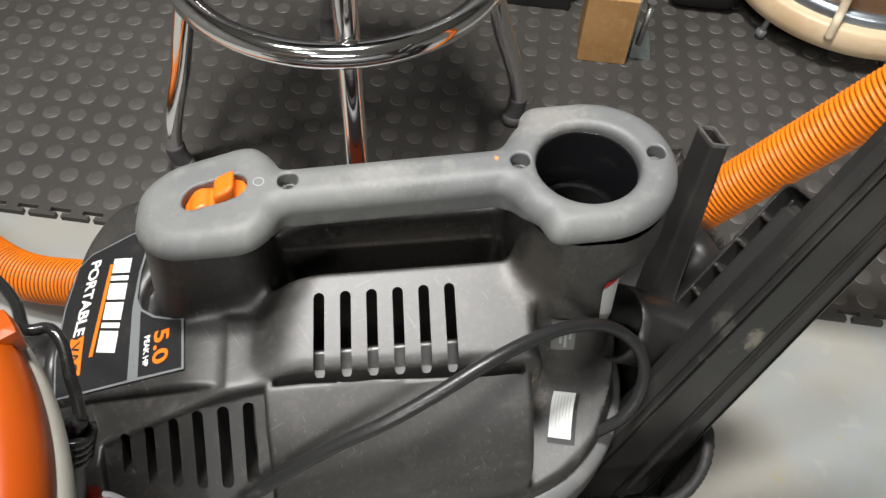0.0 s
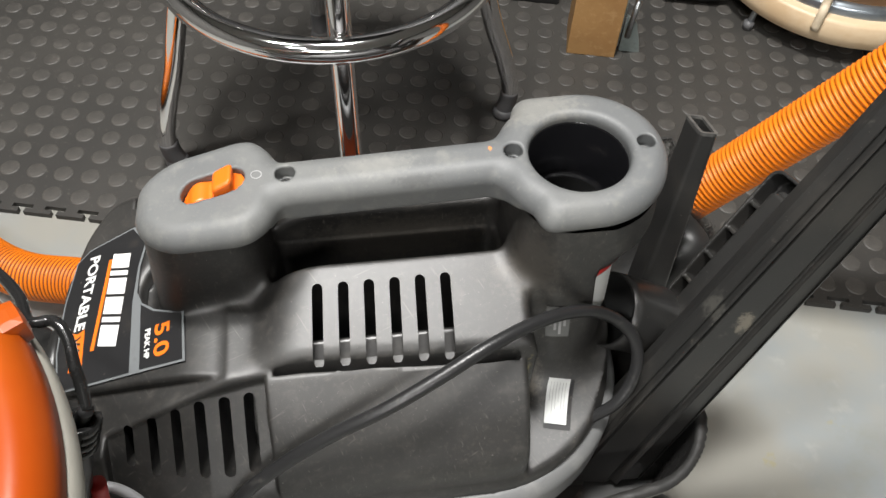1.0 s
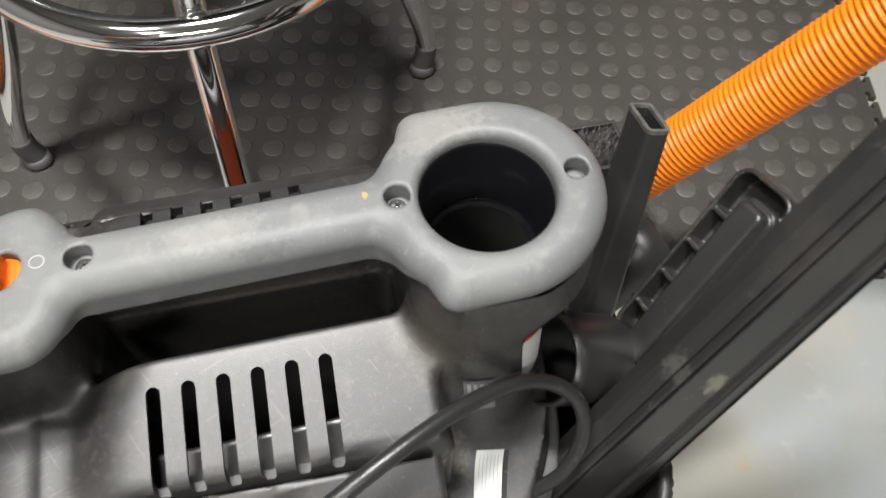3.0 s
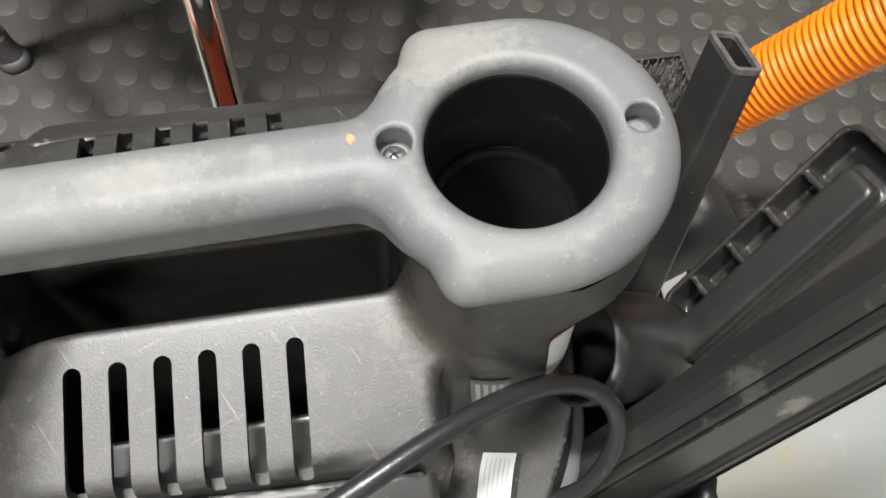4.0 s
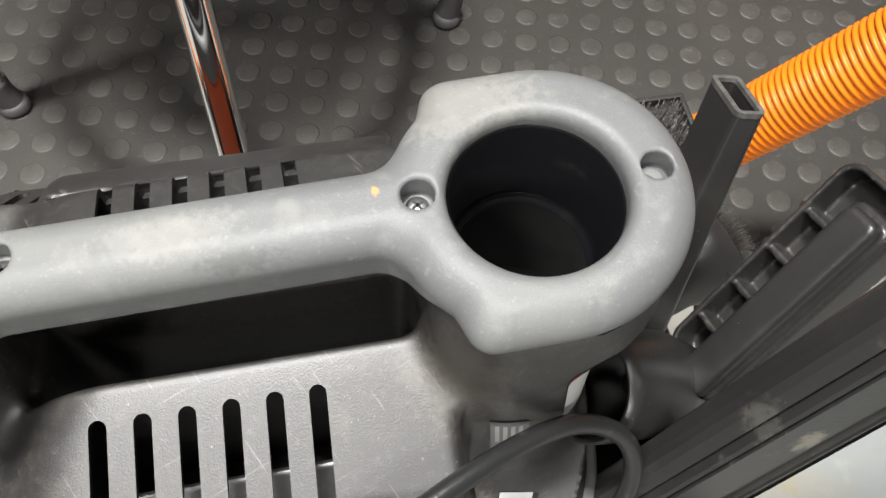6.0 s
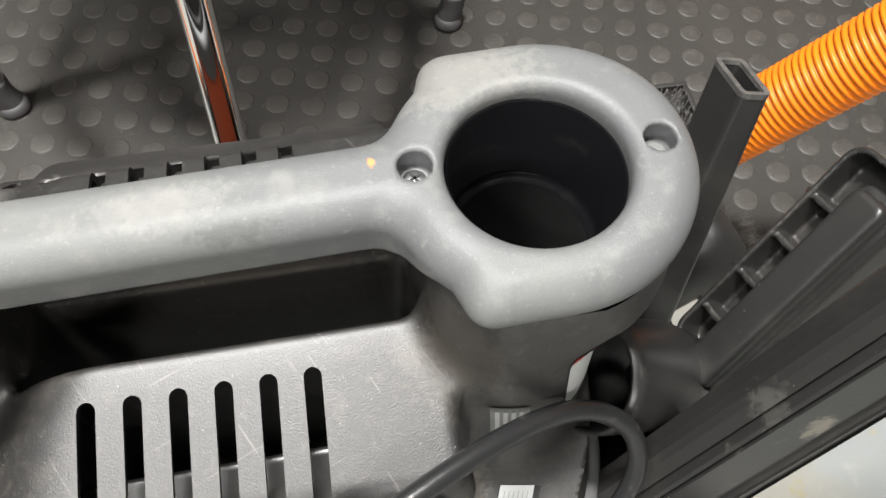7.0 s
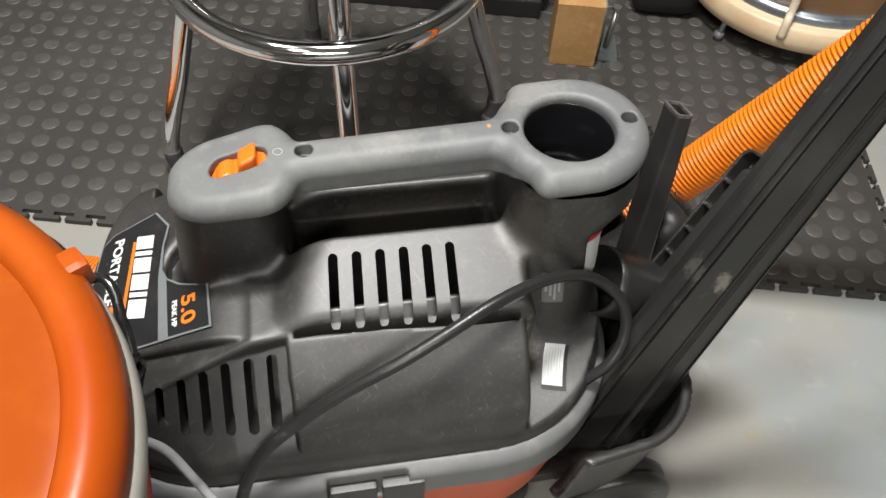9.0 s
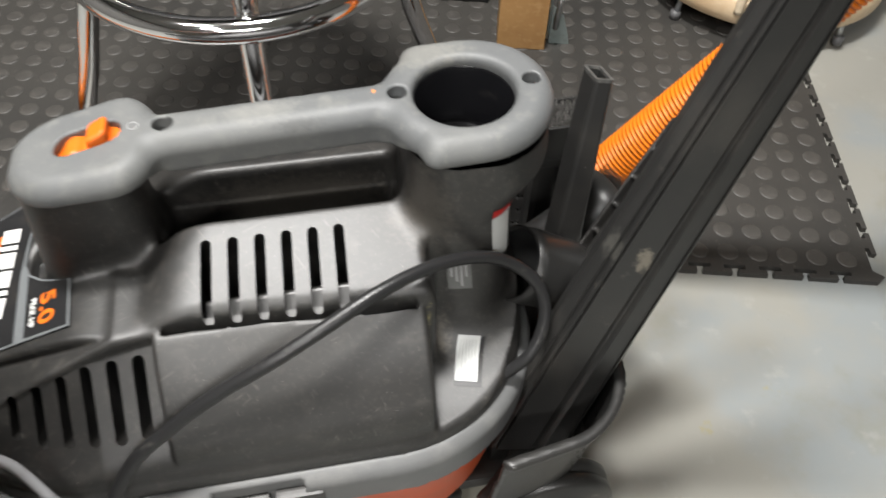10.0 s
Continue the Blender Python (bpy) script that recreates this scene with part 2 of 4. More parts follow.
def bm_obj(name, bm, material, parent=None, smooth=False, label="", bevel=0.0):
    if bevel:
        bmesh.ops.bevel(bm, geom=list(bm.edges), offset=bevel, segments=2, profile=0.7, affect="EDGES")
    me = bpy.data.meshes.new(name)
    bm.to_mesh(me)
    bm.free()
    me.materials.append(material)
    if smooth:
        me.polygons.foreach_set("use_smooth", [True] * len(me.polygons))
    ob = new(name, me)
    if parent:
        ob.parent = parent
    if label:
        tagged(ob, label)
    return ob


def box_bm(lo, hi):
    bm = bmesh.new()
    bmesh.ops.create_cube(bm, size=1.0)
    for v in bm.verts:
        for i in range(3):
            v.co[i] = lo[i] + (v.co[i] + 0.5) * (hi[i] - lo[i])
    return bm


def box(name, lo, hi, material, parent=None, bevel=0.002, label=""):
    return bm_obj(name, box_bm(lo, hi), material, parent, label=label, bevel=bevel)


def lathe(name, profile, material, parent=None, m=None, steps=48, label="", smooth=True):
    """A turned shape: profile of (radius, height) about z, moved by m."""
    m = m or Matrix()
    verts, faces, n = [], [], len(profile)
    for i in range(steps):
        a = 2 * math.pi * i / steps
        for r, h in profile:
            verts.append(m @ Vector((r * math.cos(a), r * math.sin(a), h)))
    for i in range(steps):
        for j in range(n - 1):
            a, b = i * n + j, ((i + 1) % steps) * n + j
            faces.append((a, b, b + 1, a + 1))
    return obj(name, verts, faces, material, parent, smooth, label)


def spline(points, per=12):
    """A smooth line (Catmull-Rom) through the points."""
    p = [Vector(q) for q in points]
    p = [2 * p[0] - p[1]] + p + [2 * p[-1] - p[-2]]
    out = []
    for i in range(1, len(p) - 2):
        for k in range(per):
            t = k / per
            a, b, c, d = p[i - 1], p[i], p[i + 1], p[i + 2]
            out.append(0.5 * (2 * b + (c - a) * t + (2 * a - 5 * b + 4 * c - d) * t * t + (3 * b - a - 3 * c + d) * t**3))
    out.append(p[-2])
    return out


def tube(name, line, radius, material, parent=None, steps=14, label="", caps=True):
    """A pipe along a line; radius: a number or a function of the index."""
    line = [Vector(q) for q in line]
    verts, faces = [], []
    side = None
    for i, q in enumerate(line):
        d = (line[min(i + 1, len(line) - 1)] - line[max(i - 1, 0)]).normalized()
        if side is None:
            side = d.orthogonal().normalized()
        side = (side - d * side.dot(d)).normalized()
        up = d.cross(side)
        r = radius(i) if callable(radius) else radius
        for k in range(steps):
            a = 2 * math.pi * k / steps
            verts.append(q + r * (math.cos(a) * side + math.sin(a) * up))
    for i in range(len(line) - 1):
        for k in range(steps):
            a, b = i * steps + k, i * steps + (k + 1) % steps
            faces.append((a, b, b + steps, a + steps))
    if caps:
        faces.append(tuple(range(steps))[::-1])
        faces.append(tuple((len(line) - 1) * steps + k for k in range(steps)))
    return obj(name, verts, faces, material, parent, True, label)


def even(line, step):
    """The line resampled at even steps."""
    line = [Vector(q) for q in line]
    out, carry = [line[0]], 0.0
    for a, b in zip(line, line[1:]):
        length, at = (b - a).length, step - carry
        while at <= length:
            out.append(a + (b - a) * (at / length))
            at += step
        carry = length - (at - step)
    return out


def hose(name, points, radius, pitch, material, parent=None, label=""):
    """A ribbed hose: rings stand proud of the grooves, whose shade is painted dark."""
    line = even(spline(points, 40), pitch / 6)
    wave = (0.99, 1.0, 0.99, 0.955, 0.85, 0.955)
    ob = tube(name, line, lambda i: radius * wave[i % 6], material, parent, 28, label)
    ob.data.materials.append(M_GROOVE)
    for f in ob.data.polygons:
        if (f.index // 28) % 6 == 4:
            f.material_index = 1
    return ob


def thing(name, label, category, m=None, group="", kind=""):
    ob = new(name)
    ob.empty_display_size = 0.05
    if m:
        ob.matrix_world = m
    return tagged(ob, label, category, group, kind)


# ---- moulded shapes from distance functions ----
def smin(a, b, k):
    h = np.clip(0.5 + 0.5 * (b - a) / k, 0, 1)
    return b + (a - b) * h - k * h * (1 - h)


def smax(a, b, k):
    return -smin(-a, -b, k)


def rr2(x, y, cx, cy, hx, hy, r):
    """Distance to a rounded rectangle in the plane."""
    qx, qy = np.abs(x - cx) - hx + r, np.abs(y - cy) - hy + r
    return np.hypot(np.maximum(qx, 0), np.maximum(qy, 0)) + np.minimum(np.maximum(qx, qy), 0) - r


def rounded(a, b, r):
    """Meet of two distances with a round edge of radius r."""
    a, b = a + r, b + r
    return np.hypot(np.maximum(a, 0), np.maximum(b, 0)) + np.minimum(np.maximum(a, b), 0) - r


def mould(name, f, lo, hi, h, material, parent=None, label="", hone=3):
    """The surface f = 0 inside a box as a smooth mesh (surface nets, then drawn onto the surface)."""
    ax = [np.arange(lo[i], hi[i] + h, h) for i in range(3)]
    X, Y, Z = np.meshgrid(*ax, indexing="ij")
    V = f(X, Y, Z)
    S = V < 0
    n = [len(a) - 1 for a in ax]
    count = np.zeros(n, np.int8)
    corner = [(i, j, k) for i in (0, 1) for j in (0, 1) for k in (0, 1)]
    cut = lambda A, c: A[c[0]:c[0] + n[0], c[1]:c[1] + n[1], c[2]:c[2] + n[2]]
    for c in corner:
        count += cut(S, c)
    live = (count > 0) & (count < 8)
    ids = np.full(n, -1, np.int64)
    ids[live] = np.arange(live.sum())
    cell = np.argwhere(live)
    total, times = np.zeros((len(cell), 3)), np.zeros(len(cell))
    vals = {c: cut(V, c)[live] for c in corner}
    for c in corner:
        for axis in range(3):
            if c[axis] == 0:
                d = tuple(1 if i == axis else c[i] for i in range(3))
                a, b = vals[c], vals[d]
                hit = (a < 0) != (b < 0)
                t = np.where(hit, a / np.where(hit, a - b, 1), 0)
                p = np.array(c, float)[None] + t[:, None] * np.eye(3)[axis][None]
                total += p * hit[:, None]
                times += hit
    P = np.array(lo)[None] + (cell + total / times[:, None]) * h
    faces = []
    for axis in range(3):
        b, c = (axis + 1) % 3, (axis + 2) % 3
        size = list(n)
        first = [slice(1, n[i]) for i in range(3)]
        first[axis] = slice(0, n[axis])
        second = list(first)
        second[axis] = slice(1, n[axis] + 1)
        A, B = S[tuple(first)], S[tuple(second)]
        for state in (True, False):
            e = np.argwhere((A != B) & (A == state))
            off = np.ones(3, int)
            off[axis] = 0
            e = e + off
            eb, ec = np.zeros(3, int), np.zeros(3, int)
            eb[b], ec[c] = 1, 1
            quad = [e - eb - ec, e - ec, e, e - eb]
            if not state:
                quad = quad[::-1]
            faces.append(np.stack([ids[q[:, 0], q[:, 1], q[:, 2]] for q in quad], 1))
    faces = np.concatenate(faces)
    for _ in range(hone):
        v = f(P[:, 0], P[:, 1], P[:, 2])
        eps = h * 0.25
        g = np.stack([(f(*(P + eps * np.eye(3)[i]).T) - f(*(P - eps * np.eye(3)[i]).T)) / (2 * eps) for i in range(3)], 1)
        step = v[:, None] * g / np.maximum((g * g).sum(1), 0.2)[:, None]
        P = P - np.clip(step, -h * 0.5, h * 0.5)
    return obj(name, P.tolist(), faces.tolist(), material, parent, True, label)


# ---- setting ----
tagged(box("floor", (-2.4, -4.2, -0.06), (2.6, 2.1, -0.007), M_CONC, bevel=0), "light grey painted concrete garage floor with stains", "floor", kind="structure")
tagged(box("ceiling", (-2.5, -4.3, 2.5), (2.7, 2.2, 2.6), M_CEIL, bevel=0), "plain off-white ceiling", "ceiling", kind="structure")
for wall_name, lo, hi in (
    ("wall_north", (-2.5, 2.1, -0.06), (2.7, 2.2, 2.5)),
    ("wall_south", (-2.5, -4.3, -0.06), (2.7, -4.2, 2.5)),
    ("wall_east", (2.6, -4.2, -0.06), (2.7, 2.1, 2.5)),
    ("wall_west", (-2.5, -4.2, -0.06), (-2.4, 2.1, 2.5)),
):
    tagged(box(wall_name, lo, hi, M_WALL, bevel=0), "plain painted garage wall", "wall", kind="structure")

# ---- rubber mat with raised coins and toothed edges ----
EDGE_Y, EDGE_X, COIN, TOOTH = 0.637, 0.568, 0.0342, 0.0400
mat_thing = thing("rubber_floor_mat", "dark grey rubber mat with raised coins and toothed edge", "mat", kind="structure")


def mat_outline():
    """The mat's outline, with dovetailed teeth along the front and the right edge."""
    out = [(-1.7, 2.0), (-1.7, EDGE_Y)]
    tooth = ((-0.0075, 0), (-0.0075, -0.0055), (-0.0160, -0.0055), (-0.0165, -0.0118), (0.0165, -0.0118), (0.0160, -0.0055), (0.0075, -0.0055), (0.0075, 0))
    x = EDGE_X - 0.018 - TOOTH * 55
    while x < EDGE_X - 0.03:
        out += [(x + a, EDGE_Y + b) for a, b in tooth]
        x += TOOTH
    out += [(EDGE_X - 0.026, EDGE_Y), (EDGE_X - 0.026, EDGE_Y - 0.0055), (EDGE_X - 0.034, EDGE_Y - 0.0055), (EDGE_X - 0.034, EDGE_Y - 0.0118), (EDGE_X + 0.004, EDGE_Y - 0.0118), (EDGE_X + 0.012, EDGE_Y - 0.004), (EDGE_X, EDGE_Y + 0.004)]
    y = EDGE_Y + 0.046
    while y < 1.95:
        out += [(EDGE_X - b, y + a) for a, b in tooth]
        y += TOOTH
    return out + [(EDGE_X, 2.0)]


bm = bmesh.new()
ring = [bm.verts.new((x, y, 0.0)) for x, y in mat_outline()]
top = bm.faces.new(ring)
ret = bmesh.ops.extrude_face_region(bm, geom=[top])
for v in ret["geom"]:
    if isinstance(v, bmesh.types.BMVert):
        v.co.z = -0.0068
bmesh.ops.recalc_face_normals(bm, faces=bm.faces)
bm_obj("mat_sheet", bm, M_MAT, mat_thing)


def coin_shape(cx, cy, base, n=20):
    verts, faces = [], []
    for r, z in ((0.0122, -0.0001), (0.0113, 0.0008), (0.0098, 0.0010)):
        verts += [(cx + r * math.cos(2 * math.pi * k / n), cy + r * math.sin(2 * math.pi * k / n), z) for k in range(n)]
    for a in (0, n):
        faces += [(base + a + k, base + a + (k + 1) % n, base + a + n + (k + 1) % n, base + a + n + k) for k in range(n)]
    return verts, faces + [tuple(base + 2 * n + k for k in range(n))]


cv, cf = [], []
one_coin = None
for i in range(-50, 4):
    for j in range(0, 38):
        cx = 0.440 + COIN * i + random.uniform(-1, 1) * 0.0004
        cy = 0.656 + 0.0340 * j + random.uniform(-1, 1) * 0.0004
        if j < 6 and i > -46:
            if one_coin is None:
                one_coin = obj("coin", *coin_shape(0, 0, 0), M_COIN, mat_thing)
                one_coin.location = (cx, cy, 0)
            else:
                ob = new("coin", one_coin.data)
                ob.parent, ob.location = mat_thing, (cx, cy, 0)
        else:
            v, f = coin_shape(cx, cy, len(cv))
            cv += v
            cf += f
tagged(obj("raised_coins", cv, cf, M_COIN, mat_thing), kind="stuff")

# ---- shop vacuum ----
VAC = pose(0.05, 0.43, 0, 0, 0, 14.5)
vac = thing("shop_vacuum", "dusty black portable wet dry vacuum with grey handle, orange tank", "vacuum", VAC)
CY = -0.006


def shell_plan(x, y):
    return rr2(x, y, -0.121, CY, 0.204, 0.141, 0.11)


def hood_z(x):
    return 0.3045 + 0.46 * (x + 0.187)


PORT = (0.0408, -0.0105)


def side_slope(x, Y, z):
    """The sloping side deck, which dips towards the nose."""
    z = z + 0.30 * np.maximum(-x - 0.205, 0)
    return smax(0.848 * (Y - 0.137) + 0.530 * (z - 0.2343), 0.600 * (Y - 0.0855) + 0.800 * (z - 0.2965), 0.008)


def grille_plane(x, Y, z):
    """The floor of the side grille's pan: deep at its top, flush at its foot."""
    return 0.729 * (Y - 0.125) + 0.684 * (z - 0.243 + 0.30 * np.maximum(-x - 0.205, 0))


def lid(x, y, z):
    Y = np.abs(y - CY)
    o = shell_plan(x, y)
    skirt = rounded(rounded(o, z - 0.213, 0.006), 0.168 - z, 0.002)
    slope = side_slope(x, Y, z)
    end = 0.90 * (-x - 0.322) + 0.43 * (z - 0.222)
    deck = smax(smax(smax(smax(o + 0.003, slope, 0.006), end, 0.01), z - np.minimum(0.2968, hood_z(x) - 0.008), 0.004), x - 0.003, 0.004)
    # side grilles: shallow pans with slots
    pan = np.maximum(np.maximum(np.abs(x + 0.216) - 0.052, -grille_plane(x, Y, z)), np.maximum(Y - 0.1375, 0.0835 + 0.12 * (-0.166 - x) - Y))
    deck = smax(deck, -pan, 0.0035)
    edge = 0.0855 - 0.040 * np.clip(-x, 0, 0.195) - 0.21 * np.maximum(-x - 0.195, 0) + 0.06 * np.clip(-x - 0.14, 0, 0.055)
    u = smax(smax(Y - edge, -0.316 - x, 0.03), x - 0.008, 0.006)
    panel = 0.298 * (Y - 0.036) + 0.954 * (z - 0.3207)
    left = 0.74 * (-x - 0.1435) + 0.67 * (z - 0.3240)
    mid = smax(smax(smax(u, panel, 0.007), z - 0.3285, 0.008), left, 0.016)
    hood = rounded(smax(u, 0.232 - z, 0.004), (z - smin(hood_z(x), 0.2945 + 0.0 * x, 0.006)) / 1.1, 0.004)
    tier = smin(mid, hood, 0.012)
    scoop = rr2(x, y, -0.206, CY + 0.002, 0.044, 0.030, 0.026)
    gully = np.maximum(rr2(x, y, -0.085, CY, 0.092, 0.0200, 0.004), 0.262 - z)
    tier = smax(tier, -gully, 0.007)
    apron = np.maximum(np.maximum(o + 0.004, 0.44 * (Y - 0.064) + 0.90 * (z - 0.232)), -0.02 - x)
    joint = np.maximum(np.maximum(np.abs(Y - edge - 0.0022) - 0.0020, np.abs(x + 0.080) - 0.078), 0.284 + 0.10 * np.minimum(x + 0.15, 0) - z)
    whole = np.maximum(smin(tier, deck, 0.0018), -joint)
    whole = smin(smin(whole, skirt, 0.003), apron, 0.012)
    hollow = np.maximum(np.maximum(np.abs(x + 0.0870) - 0.0530, np.maximum(Y - edge + 0.0040, 0.0280 - Y)), np.maximum(tier + 0.0028, 0.200 - z))
    whole = np.maximum(whole, -hollow)
    whole = smax(whole, -np.maximum(rr2(x, y, -0.080, CY, 0.079, 0.0203, 0.005), 0.205 - z), 0.004)
    whole = smax(whole, -np.maximum(scoop, 0.263 - z), 0.010)
    back = rr2(x, y, -0.196, CY + 0.003, 0.033 + 0.10 * (0.370 - z), 0.024 + 0.05 * (0.370 - z), 0.022)
    back = np.maximum(np.maximum(back, z - 0.371 - 0.06 * (x + 0.16)), 0.20 - z)
    whole = smin(whole, back, 0.012)
    flare = 0.14 * (0.375 - z)
    swell = np.clip((z - 0.322) / 0.045, 0, 1)
    reach = 0.0705 + 0.0240 * swell * swell * (3 - 2 * swell)
    front = rr2(x, y, 0.5 * (0.002 + reach), CY - 0.0015, 0.5 * (reach - 0.002), 0.0500 + flare - 0.004 * (1 - swell), 0.031)
    front = np.maximum(front, np.where(x > 0.043, np.hypot(x - 0.043, y + 0.0073) - 0.0515 - flare, -1.0))
    front = np.maximum(np.maximum(front, z - 0.3795), 0.18 - z)
    whole = smin(whole, front, 0.014)
    port = np.maximum(np.hypot(x - PORT[0], y - PORT[1]) - 0.0315, 0.262 - z)
    return np.maximum(whole, -port)


lid_ob = mould("motor_lid", lid, (-0.335, -0.155, 0.160), (0.095, 0.150, 0.372), 0.0016, M_BLACK, vac, "dusty black plastic motor housing with vent slots")


def slot_cutter(verts, faces, top, low, half, normal, proud, deep_top, deep_low, n=8):
    """A long slot with round ends, whose floor may rise towards its lower end."""
    top, low, normal = Vector(top), Vector(low), Vector(normal).normalized()
    a = (low - top).normalized()
    b = normal.cross(a)
    run = (low - top).length
    ring = [(half * math.cos(math.pi / 2 + math.pi * k / n), half * math.sin(math.pi / 2 + math.pi * k / n)) for k in range(n + 1)]
    ring += [(run + half * math.cos(-math.pi / 2 + math.pi * k / n), half * math.sin(-math.pi / 2 + math.pi * k / n)) for k in range(n + 1)]
    k0, m = len(verts), len(ring)
    verts += [top + a * u + b * v + normal * proud for u, v in ring]
    verts += [top + a * u + b * v - normal * (deep_top + (deep_low - deep_top) * min(max(u / run, 0), 1.04)) for u, v in ring]
    turn = 1 if normal.dot(b.cross(a)) < 0 else -1
    quads = [(k0 + i, k0 + (i + 1) % m, k0 + m + (i + 1) % m, k0 + m + i) for i in range(m)]
    quads += [tuple(k0 + i for i in range(m))[::-1], tuple(k0 + m + i for i in range(m))]
    faces += [q[::-1] for q in quads]


cut_v, cut_f = [], []
for side in (-1, 1):
    def on_panel(px, dy):
        return (px, CY + side * dy, 0.3207 - 0.312 * (dy - 0.036))

    def on_slope(px, dy):
        return (px, CY + side * dy, 0.243 - 1.066 * (dy - 0.125) - 0.30 * max(-px - 0.205, 0))

    for i in range(6):
        px = -0.1270 + 0.01645 * i
        slot_cutter(cut_v, cut_f, on_panel(px, 0.0385), on_panel(px - 0.0022, 0.0815 + 0.0006 * i), 0.0034, (0, side * 0.298, 0.954), 0.010, 0.009, 0.012)
        px, top_y, low_y = -0.1750 - 0.0157 * i, 0.0900 + 0.0006 * i, (0.1215, 0.1225, 0.1215, 0.1185, 0.1155, 0.1085)[i]
        slot_cutter(cut_v, cut_f, on_slope(px, top_y), on_slope(px - 0.0012, low_y), 0.0038 - 0.0002 * i, (0, side * 0.729, 0.684), 0.008, 0.045, 0.040)
cutter = obj("slot_cutter", cut_v, cut_f, M_BLACK, None, False)
bmc = bmesh.new()
bmc.from_mesh(cutter.data)
bmesh.ops.recalc_face_normals(bmc, faces=bmc.faces)
bmc.to_mesh(cutter.data)
bmc.free()
lid_ob.parent = None
cutting = lid_ob.modifiers.new("slots", "BOOLEAN")
cutting.operation, cutting.object, cutting.solver = "DIFFERENCE", cutter, "EXACT"
bpy.context.view_layer.update()
cut_mesh = bpy.data.meshes.new_from_object(lid_ob.evaluated_get(bpy.context.evaluated_depsgraph_get()))
lid_ob.modifiers.remove(cutting)
lid_ob.data = cut_mesh
cut_mesh.set_sharp_from_angle(angle=radians(52))
lid_ob.parent = vac
bpy.data.objects.remove(cutter)


def crown_z(x):
    """Height of the handle's top: it rises towards the port and droops over the switch."""
    return 0.3922 + 0.045 * x - 0.08 * smax(-x - 0.158, 0.0 * x, 0.012)


for side in (-1, 1):
    def shroud(x, y, z):
        Y = side * (y - CY)
        slab = np.abs(z - 0.2860 + 0.45 * (Y - 0.058)) - 0.0015
        return np.maximum(np.maximum(slab, np.abs(Y - 0.069) - 0.0125), np.abs(x + 0.087) - 0.053)

    mould("motor_shroud", shroud, (-0.145, -0.095, 0.262), (-0.030, 0.085, 0.300), 0.0020, M_SHROUD, vac, "dusty grey shroud behind the vent slots")


def handle(x, y, z):
    Y = np.abs(y - CY)
    skew = y - (0.07 + 0.15 * np.tanh((y - CY) / 0.02)) * np.minimum(x + 0.160, 0)
    pod = rr2(x, skew, -0.1860, CY + 0.0010, 0.0435, 0.0405, 0.030)
    pod = smax(pod, 0.82 * (x + 0.1565) + 0.57 * (np.abs(skew - CY) - 0.0410), 0.004)
    pod = smax(pod, x + 0.1440, 0.004)
    grip = rr2(x, y, -0.075, CY + 0.0010, 0.085, 0.0160, 0.004)
    loop = smax(smax(-0.97 * (x + 0.0015 - 0.34 * (np.abs(y + 0.0073) - 0.018)), np.abs(y + 0.0073) - 0.0538, 0.007), x - 0.043, 0.002)
    loop = np.minimum(loop, np.hypot(x - 0.043, y + 0.0073) - 0.0538)
    plan = smin(smin(pod, grip, 0.009), loop, 0.010)
    crown = crown_z(x) - 0.9 * np.maximum(np.abs(skew - CY) - 0.010, 0) ** 2
    solid = rounded(plan, z - crown, 0.0120)
    drop = 0.0165 + 0.0085 * np.clip((x + 0.150) / 0.012, 0, 1) * np.clip((0.002 - x) / 0.012, 0, 1)
    solid = rounded(solid, crown_z(x) - drop - z, 0.0030)
    port = np.hypot(x - PORT[0], y - PORT[1]) - 0.0312
    solid = smax(solid, -port, 0.006)
    for hx, hy, hr in SCREWS:
        solid = np.maximum(solid, -np.maximum(np.hypot(x - hx, y - hy) - hr, crown_z(hx) - 0.0100 - z))
    window = np.maximum(rr2(x, y - 0.20 * (x + 0.181), -0.1815, -0.0060, 0.0190, 0.0095, 0.0093), crown_z(x) - 0.0150 - z)
    return np.maximum(solid, -window)


SCREWS = ((-0.1385, -0.0040, 0.0062), (0.0002, -0.0052, 0.0060), (0.0826, -0.0092, 0.0058))
mould("handle", handle, (-0.240, -0.070, 0.345), (0.105, 0.058, 0.402), 0.0014, M_GREY, vac, "scuffed grey plastic carrying handle")


def screw(x, y, z):
    lathe("screw", [(0.0, 0.0), (0.0042, 0.0), (0.0042, 0.0012), (0.0030, 0.0022), (0.0, 0.0024)], M_STEEL, vac, pose(x, y, z), 20)
    for turn in (30, 120):
        m = pose(x, y, z + 0.0023, 0, 0, turn)
        b = box_bm((-0.0022, -0.0005, 0), (0.0022, 0.0005, 0.0004))
        b.transform(m)
        bm_obj("screw_slot", b, M_DARK, vac)


screw(SCREWS[0][0], SCREWS[0][1], 0.3755)
screw(SCREWS[1][0], SCREWS[1][1], 0.3818)
lathe("screw_boss", [(0.0, 0.0), (0.0050, 0.0), (0.0050, 0.003), (0.0030, 0.004), (0.0, 0.004)], M_GREY_CLEAN, vac, pose(SCREWS[2][0], SCREWS[2][1], 0.3838), 20)
lathe("port_tube", [(0.0308, 0.3870), (0.0300, 0.3860), (0.0296, 0.345), (0.0278, 0.342), (0.0262, 0.341), (0.0260, 0.3405)], M_TUBE, vac, pose(*PORT, 0), 64, "glossy black round blower port")
